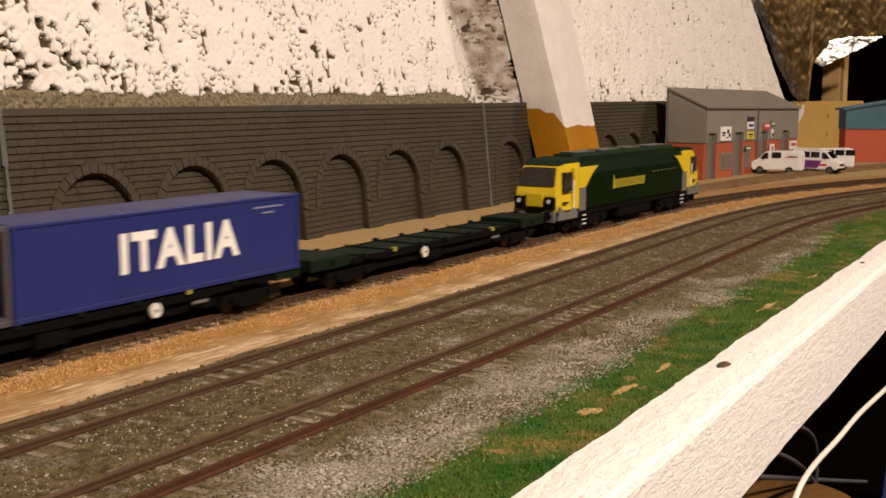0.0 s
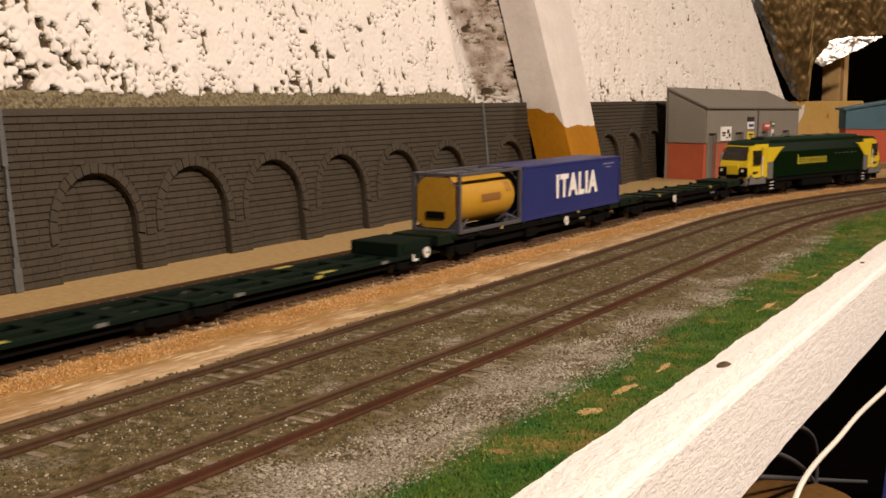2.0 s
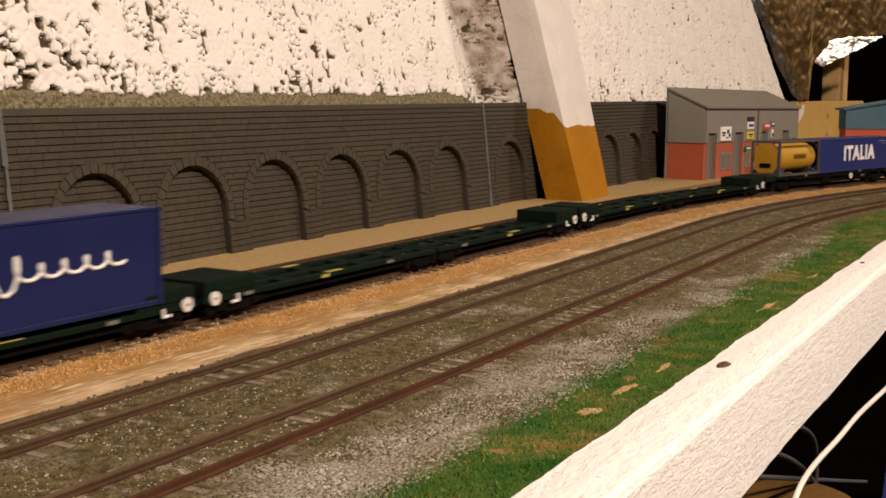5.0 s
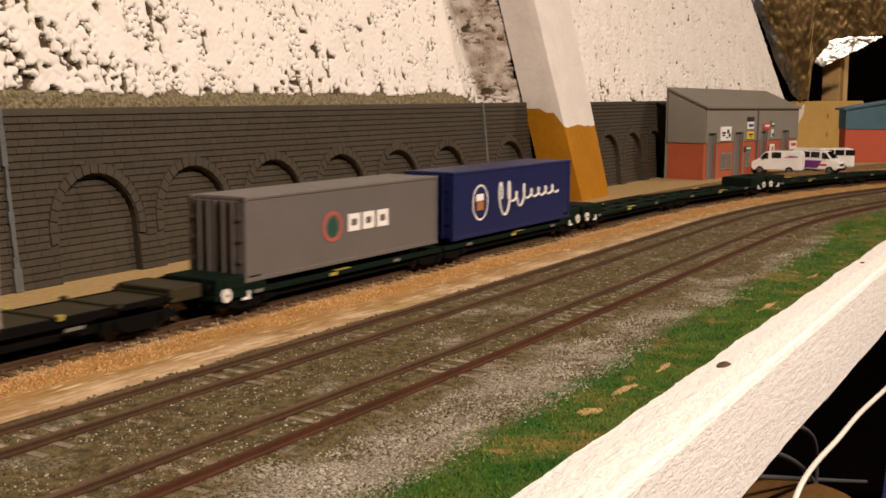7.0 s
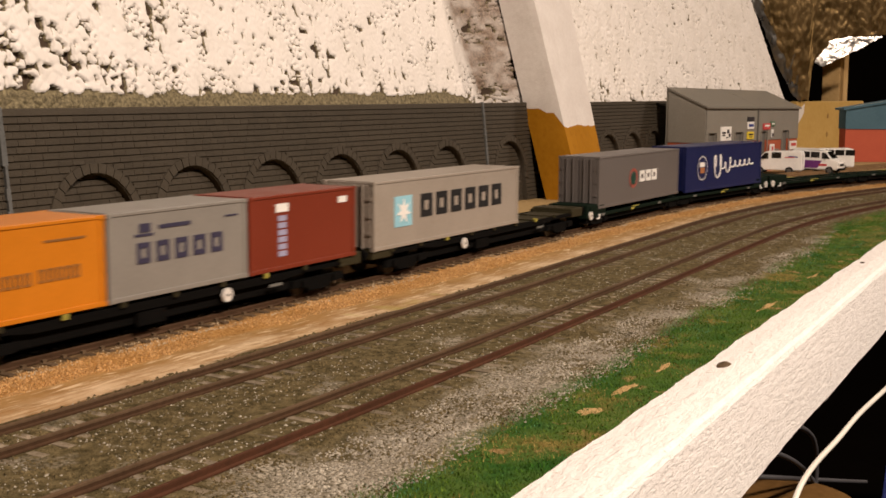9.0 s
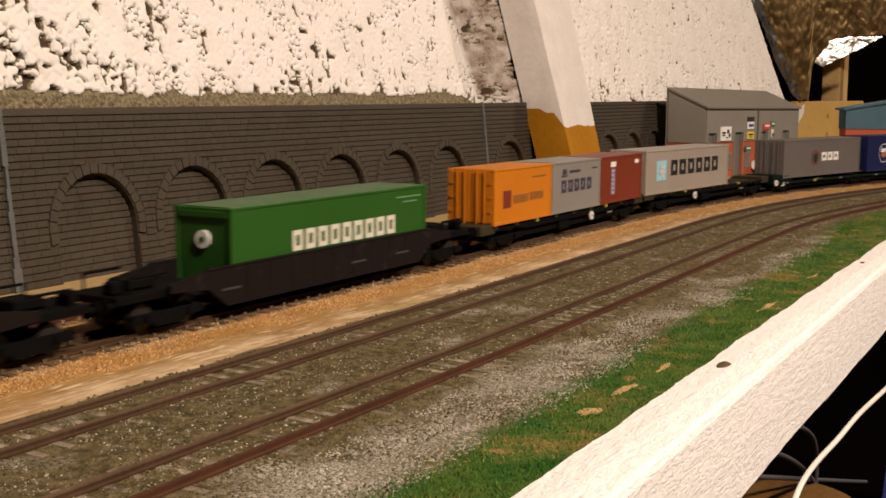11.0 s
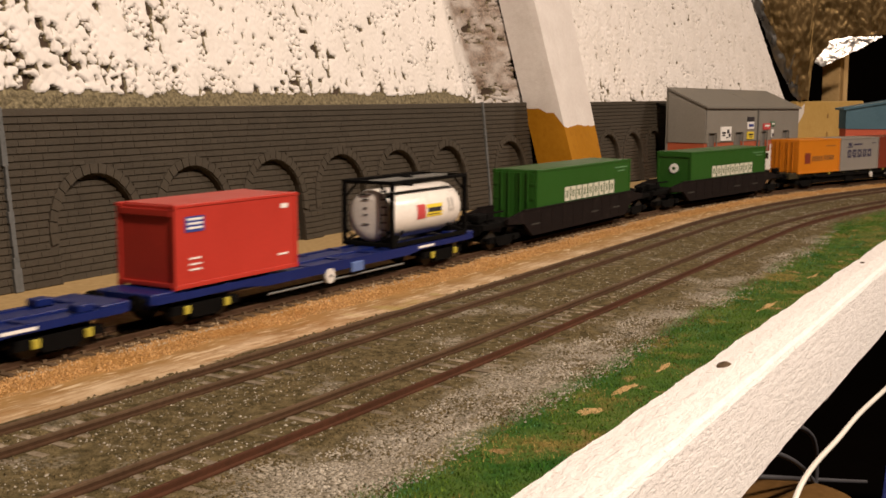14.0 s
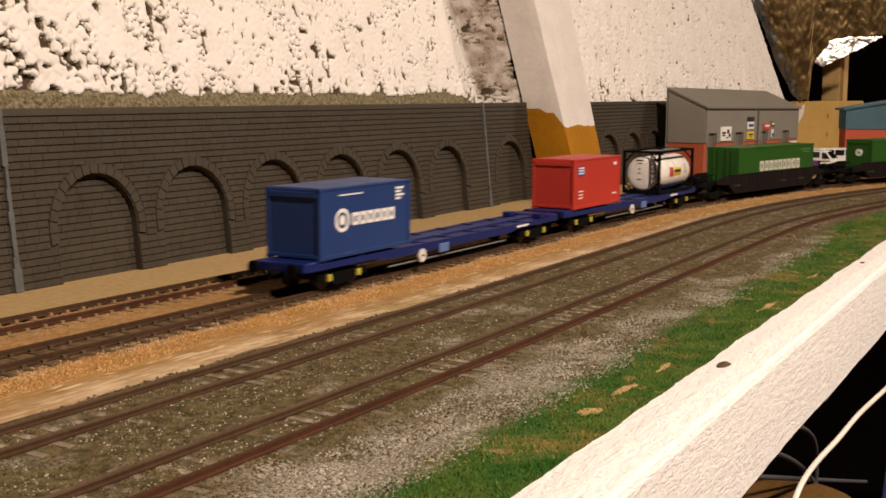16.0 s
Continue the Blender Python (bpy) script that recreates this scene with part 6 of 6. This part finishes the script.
        part("buffer_beam", boxed(*sorted((d * (h - 0.006), d * (h + 0.0006))), -0.0150, 0.0150, 0.0085, 0.0155, 0.0006), LOCO_GREY, top)
        part("plough", boxed(*sorted((d * (h - 0.004), d * h)), -0.0125, 0.0125, 0.0030, 0.0080, 0.0005), BLACK, top)
        buffers(top, d * h, 0.0130, d, BLACK)
        x = d * 0.0880
        b = part("bogie", boxed(x - 0.036, x + 0.036, -0.0120, 0.0120, 0.0065, 0.0105, 0.0005), BLACK, top)
        for e in (-1, 1):
            part("side_frame", prism(bmesh.new(), [(x - 0.036, 0.0060), (x - 0.030, 0.0030), (x + 0.030, 0.0030), (x + 0.036, 0.0060), (x + 0.034, 0.0098), (x - 0.034, 0.0098)], *sorted((e * 0.0120, e * 0.0146))), BLACK, b)
            for k in (-1, 0, 1):
                wx = x + k * 0.0245
                wh = rod(bmesh.new(), (wx, e * 0.0076, 0.0070), (wx, e * 0.0104, 0.0070), 0.0070, 20)
                rod(wh, (wx, e * 0.0070, 0.0070), (wx, e * 0.0078, 0.0070), 0.0078, 20)
                part("wheel", wh, WHEEL, b)
                part("axle_box", boxed(wx - 0.002, wx + 0.002, *sorted((e * 0.0145, e * 0.0158)), 0.0048, 0.0088, 0.0004), BLACK, b)
    return top


# ---------------------------------------------------------------- the train: where each wagon lies along the line at the start
L20, L40 = 0.0800, 0.1600
RIDES = []          # thing, middle of its wagon along the line, wagon length, own offset forward, own height


def put(ob, s0, s1):
    RIDES.append((ob, (s0 + s1) / 2, s1 - s0, 0.0, 0.0))


def load(ob, s0, s1, rear, length, z):
    RIDES.append((ob, (s0 + s1) / 2, s1 - s0, rear + length / 2 - (s0 + s1) / 2, z))


put(locomotive(), 0.707, 0.989)

# two green flats behind the locomotive
GF = "green sixty-foot flats"
put(flat_60("empty dark green flat wagon behind the locomotive", 0.256, MID_GREEN, -0.024, GF, 0.034), 0.436, 0.692)
put(flat_60("dark green flat wagon carrying a tank and a blue container", 0.268, MID_GREEN, 0.038, GF), 0.164, 0.432)
it = container("violet-blue forty-foot container lettered in white", L40, 0.0343, BLUE_BOX, "frame",
               [("print_bar", paint("faint_white_print", (0.22, 0.23, 0.33)), lambda bm, y, e: (bars(bm, 0.048, 0.068, 0.0300, 0.0007, 1, y, e, 1.0), bars(bm, 0.054, 0.062, 0.0275, 0.0007, 1, y, e, 1.0)))])
word = lettering("ITALIA", 0.0150)
word.materials.append(WHITE)
for e in (-1, 1):
    o = new("lettering", word)
    o.parent = it
    o["label"] = "white block lettering"
    o.matrix_basis = pose(-0.003 * e, e * (W2 - 0.0001), 0.0180, 90, 0, 0 if e < 0 else 180)
load(it, 0.164, 0.432, 0.2680, L40, 0.0142)
load(tank_container("golden yellow tank in a grey open frame", 0.0785, 0.0345, TANK_FRAME, GOLD_TANK, True,
                    [(BROWN_PRINT, -0.010, 0.014, -4, 14), (BROWN_PRINT, 0.022, 0.0235, 12, 40), (BROWN_PRINT, 0.026, 0.0275, 12, 40)]), 0.164, 0.432, 0.1885, 0.0785, 0.0142)

# low green twins
LT = "low green twin flats"
for a, b in ((-0.2235, 0.1590), (-0.6075, -0.2275), (-0.9890, -0.6115)):
    m = (a + b) / 2
    full = a < -0.9
    put(low_flat("low dark green flat carrying a navy container" if full else "empty low dark green flat with holes in its deck", b - m - 0.0015, 1, DARK_GREEN, LT), m + 0.0015, b)
    put(low_flat("low dark green flat carrying a grey container" if full else "empty low dark green flat with holes in its deck", b - m - 0.0015, -1, DARK_GREEN, LT), a, m - 0.0015)


def script_mark(bm, y, e):
    """A loose white brush line of loops, no letters."""
    pts = [((-1 if e < 0 else 1) * (0.024 - 0.082 * i / 80 - 0.0035 * math.cos(i * 0.62) * (1.2 if i < 14 else 0.8)), 0.0195 + 0.0060 * math.sin(i * 0.62) * (1.7 if i < 14 else 1.1 if 26 < i < 36 else 0.45) + i * 0.00002) for i in range(81)]
    stroke(bm, pts, 0.0007, y, e)


load(container("navy forty-foot container with white script and emblem", 0.1585, 0.0385, NAVY_BOX, "doors",
               [("script_stroke", WHITE, script_mark), ("emblem_ring", WHITE, lambda bm, y, e: oblong(bm, 0.047 * e, 0.0195, 0.019, 0.021, y, e, 0.0010)),
                ("emblem_patch", paint("amber_print", (0.36, 0.15, 0.06)), lambda bm, y, e: box(bm, 0.047 * e - 0.004, 0.047 * e + 0.004, *sorted((y, y + e * 0.0003)), 0.0150, 0.0200)),
                ("emblem_patch", WHITE, lambda bm, y, e: box(bm, 0.047 * e - 0.005, 0.047 * e + 0.004, *sorted((y, y + e * 0.0003)), 0.0205, 0.0245))]), -0.7985, -0.6115, -0.7905, 0.1585, 0.0112)
load(container("grey forty-foot container with ribbed doors and emblem", 0.1620, 0.0370, GREY_BOX, "doors",
               [("name_bar", WHITE, lambda bm, y, e: bars(bm, *sorted((-0.0035 * -e, 0.0345 * -e)), 0.0190, 0.0085, 3, y, e, 0.8)),
                ("emblem_ring", paint("dull_red_print", (0.36, 0.10, 0.075)), lambda bm, y, e: oblong(bm, 0.0165 * e, 0.0185, 0.0165, 0.0150, y, e, 0.0022)),
                ("emblem_patch", paint("emblem_green", (0.02, 0.07, 0.05)), lambda bm, y, e: oblong(bm, 0.0165 * e, 0.0180, 0.008, 0.010, y, e))]), -0.9890, -0.8015, -0.9700, 0.1620, 0.0122)

# two weathered flats
WF = "weathered sixty-foot flats"
put(flat_60("weathered green flat wagon under a pale container", 0.266, DIRTY_GREEN, -0.0365, WF), -1.2610, -0.9950)
put(flat_60("weathered flat wagon under three short containers", 0.268, DIRTY_GREEN, 0.0310, WF), -1.5350, -1.2670)
load(container("pale grey forty-foot container with dark name bars", 0.1610, 0.0352, PALE_BOX, "doors",
               [("name_bar", BLACK_PRINT, lambda bm, y, e: bars(bm, *sorted((-0.0350 * -e, 0.0620 * -e)), 0.0200, 0.0125, 6, y, e, 0.74)),
                ("emblem_square", SKY, lambda bm, y, e: box(bm, 0.0525 * e - 0.0085, 0.0525 * e + 0.0085, *sorted((y, y + e * 0.0003)), 0.0105, 0.0265)),
                ("emblem_star", WHITE, lambda bm, y, e: star(bm, 0.0525 * e, 0.0185, 0.0072, y, e))]), -1.2610, -0.9950, -1.2590, 0.1610, 0.0143)
load(container("red-brown twenty-foot container with pale patches", L20, 0.0340, BROWN_BOX, "frame",
               [("label_patch", WHITE, lambda bm, y, e: (box(bm, -0.0215, -0.0125, *sorted((y, y + e * 0.0003)), 0.0262, 0.0300), box(bm, 0.026, 0.033, *sorted((y, y + e * 0.0003)), 0.0270, 0.0300))),
                ("name_bar", paint("blue_white_print", (0.32, 0.32, 0.46)), lambda bm, y, e: [box(bm, -0.0200, -0.0140, *sorted((y, y + e * 0.0003)), 0.0222 - k * 0.0032, 0.0246 - k * 0.0032) for k in range(6)])]), -1.5350, -1.2670, -1.3555, L20, 0.0148)
load(container("silver-grey twenty-foot container with dark name bars", L20, 0.0340, SILVER_BOX, "doors",
               [("name_bar", VIOLET_PRINT, lambda bm, y, e: bars(bm, -0.025, 0.0275, 0.0175, 0.0082, 5, y, e, 0.68)),
                ("print_bar", VIOLET_PRINT, lambda bm, y, e: (box(bm, -0.013, 0.005, *sorted((y, y + e * 0.0003)), 0.0262, 0.0278), box(bm, -0.026, -0.016, *sorted((y, y + e * 0.0003)), 0.0240, 0.0250), box(bm, -0.0235, -0.0175, *sorted((y, y + e * 0.0003)), 0.0255, 0.0290), box(bm, 0.026, 0.034, *sorted((y, y + e * 0.0003)), 0.0275, 0.0282)))]), -1.5350, -1.2670, -1.4370, L20, 0.0148)
load(container("orange twenty-foot container with brown name bars", L20, 0.0340, ORANGE_BOX, "doors",
               [("name_bar", BROWN_PRINT, lambda bm, y, e: (bars(bm, *sorted((-0.014 * -e, 0.007 * -e)), 0.0145, 0.0048, 5, y, e, 0.7), bars(bm, *sorted((0.009 * -e, 0.029 * -e)), 0.0150, 0.0048, 5, y, e, 0.7), box(bm, *sorted((0.012 * -e, 0.031 * -e)), *sorted((y, y + e * 0.0003)), 0.0266, 0.0274))),
                ("emblem_patch", paint("dark_red_print", (0.17, 0.032, 0.020)), lambda bm, y, e: box(bm, 0.0225 * e - 0.0052, 0.0225 * e + 0.0052, *sorted((y, y + e * 0.0003)), 0.0100, 0.0205))]), -1.5350, -1.2670, -1.5185, L20, 0.0148)

# pocket wagons with sunk green boxes
PW = "black pocket wagons"
for (a, b), (r, ln), mark in (((-1.8220, -1.5440), (-1.7560, 0.1590), True), ((-2.1130, -1.8310), (-2.0430, 0.1610), False)):
    put(pocket_wagon("sooty black pocket wagon with a sunk green container", b - a, PW), a, b)
    g = container("green forty-foot container with white name bars", ln, 0.0365, GREEN_BOX, "frame" if mark else "doors",
                  [("name_bar", paint("cream_print", (0.62, 0.60, 0.50)), lambda bm, y, e: bars(bm, *sorted((-0.037 * -e, 0.051 * -e)), 0.0182, 0.0094, 9, y, e, 0.76)),
                   ("print_bar", paint("faint_green_print", (0.12, 0.26, 0.12)), lambda bm, y, e: (box(bm, *sorted((0.050 * -e, 0.074 * -e)), *sorted((y, y + e * 0.0003)), 0.0310, 0.0318), box(bm, *sorted((0.056 * -e, 0.070 * -e)), *sorted((y, y + e * 0.0003)), 0.0285, 0.0292)))])
    if mark:
        bm = bmesh.new()
        rod(bm, (-ln / 2 - 0.0005, 0, 0.0225), (-ln / 2 + 0.0012, 0, 0.0225), 0.0040, 18)
        em = part("emblem_patch", bm, WHITE, g, "round white emblem")
        part("emblem_hub", rod(bmesh.new(), (-ln / 2 - 0.0008, 0, 0.0225), (-ln / 2 - 0.0004, 0, 0.0225), 0.0014, 10), GREEN_BOX, em)
    load(g, a, b, r, ln, 0.0088)

# blue flats at the tail
BF = "blue spine flats"
put(blue_flat("blue flat wagon with a white tank and red container", 0.263, -0.012, BF), -2.3870, -2.1240)
put(blue_flat("blue flat wagon at the train's tail, half empty", 0.281, -0.035, BF), -2.6770, -2.3960)
load(tank_container("cream tank with small printed marks in a black frame", 0.0785, 0.0345, BLACK, CREAM_TANK, False,
                    [(SIGN_RED, -0.0115, -0.0030, -14, 18), (SIGN_YELLOW, -0.0020, 0.0150, -12, -8), (INK, -0.0010, 0.0120, -8, -6), (SIGN_YELLOW, -0.0020, 0.0150, -6, -2), (INK, -0.0005, 0.0140, -2, 8), (SIGN_YELLOW, -0.0020, 0.0150, 8, 16), (LOCO_GREY, 0.022, 0.0228, -8, 26), (LOCO_GREY, 0.026, 0.0268, -8, 26)]), -2.3870, -2.1240, -2.2130, 0.0785, 0.0142)
load(container("bright red twenty-foot container with small white prints", L20, 0.0342, RED_BOX, "frame",
               [("label_patch", NAVY, lambda bm, y, e: box(bm, -0.0335, -0.0225, *sorted((y, y + e * 0.0003)), 0.0228, 0.0292)),
                ("print_bar", WHITE, lambda bm, y, e: [box(bm, -0.0325, -0.0235, *sorted((y + e * 0.0002, y + e * 0.0005)), z, z + 0.0009) for z in (0.0240, 0.0258, 0.0276)]),
                ("print_bar", WHITE, lambda bm, y, e: ([box(bm, -0.0315, -0.0245, *sorted((y, y + e * 0.0003)), z, z + 0.0007) for z in (0.0070, 0.0092, 0.0116)], box(bm, 0.026, 0.033, *sorted((y, y + e * 0.0003)), 0.0068, 0.0076), box(bm, 0.028, 0.033, *sorted((y, y + e * 0.0003)), 0.0278, 0.0298)))]), -2.3870, -2.1240, -2.3730, L20, 0.0150)
load(container("blue twenty-foot container with white emblem and name bars", L20, 0.0342, SEA_BOX, "frame",
               [("name_bar", WHITE, lambda bm, y, e: bars(bm, *sorted((-0.013 * -e, 0.026 * -e)), 0.0178, 0.0062, 6, y, e, 0.82)),
                ("emblem_ring", WHITE, lambda bm, y, e: oblong(bm, 0.0215 * e, 0.0180, 0.0120, 0.0115, y, e, 0.0018)),
                ("emblem_patch", WHITE, lambda bm, y, e: oblong(bm, 0.0215 * e, 0.0180, 0.005, 0.005, y, e)),
                ("print_bar", WHITE, lambda bm, y, e: (box(bm, *sorted((-0.024 * -e, -0.004 * -e)), *sorted((y, y + e * 0.0003)), 0.0298, 0.0304), [box(bm, *sorted((0.026 * -e, (0.034 if k % 2 else 0.031) * -e)), *sorted((y, y + e * 0.0003)), 0.0245 + k * 0.0018, 0.0256 + k * 0.0018) for k in range(4)]))]), -2.6770, -2.3960, -2.6645, L20, 0.0150)

SPEED = 0.19428


def motions():
    """The whole train runs forward along its line at one steady speed."""
    for ob, mid, length, ahead, up in RIDES:
        rows = []
        for i in range(33):
            t = i * 0.5
            s = mid + SPEED * t
            a, b = on_line(s - length * 0.36), on_line(s + length * 0.36)
            m = Matrix.Translation(((a[0] + b[0]) / 2, (a[1] + b[1]) / 2, 0)) @ Matrix.Rotation(math.atan2(b[1] - a[1], b[0] - a[0]), 4, "Z")
            rows.append((t, m @ Matrix.Translation((ahead, 0, up))))
        walk(ob, rows)


motions()
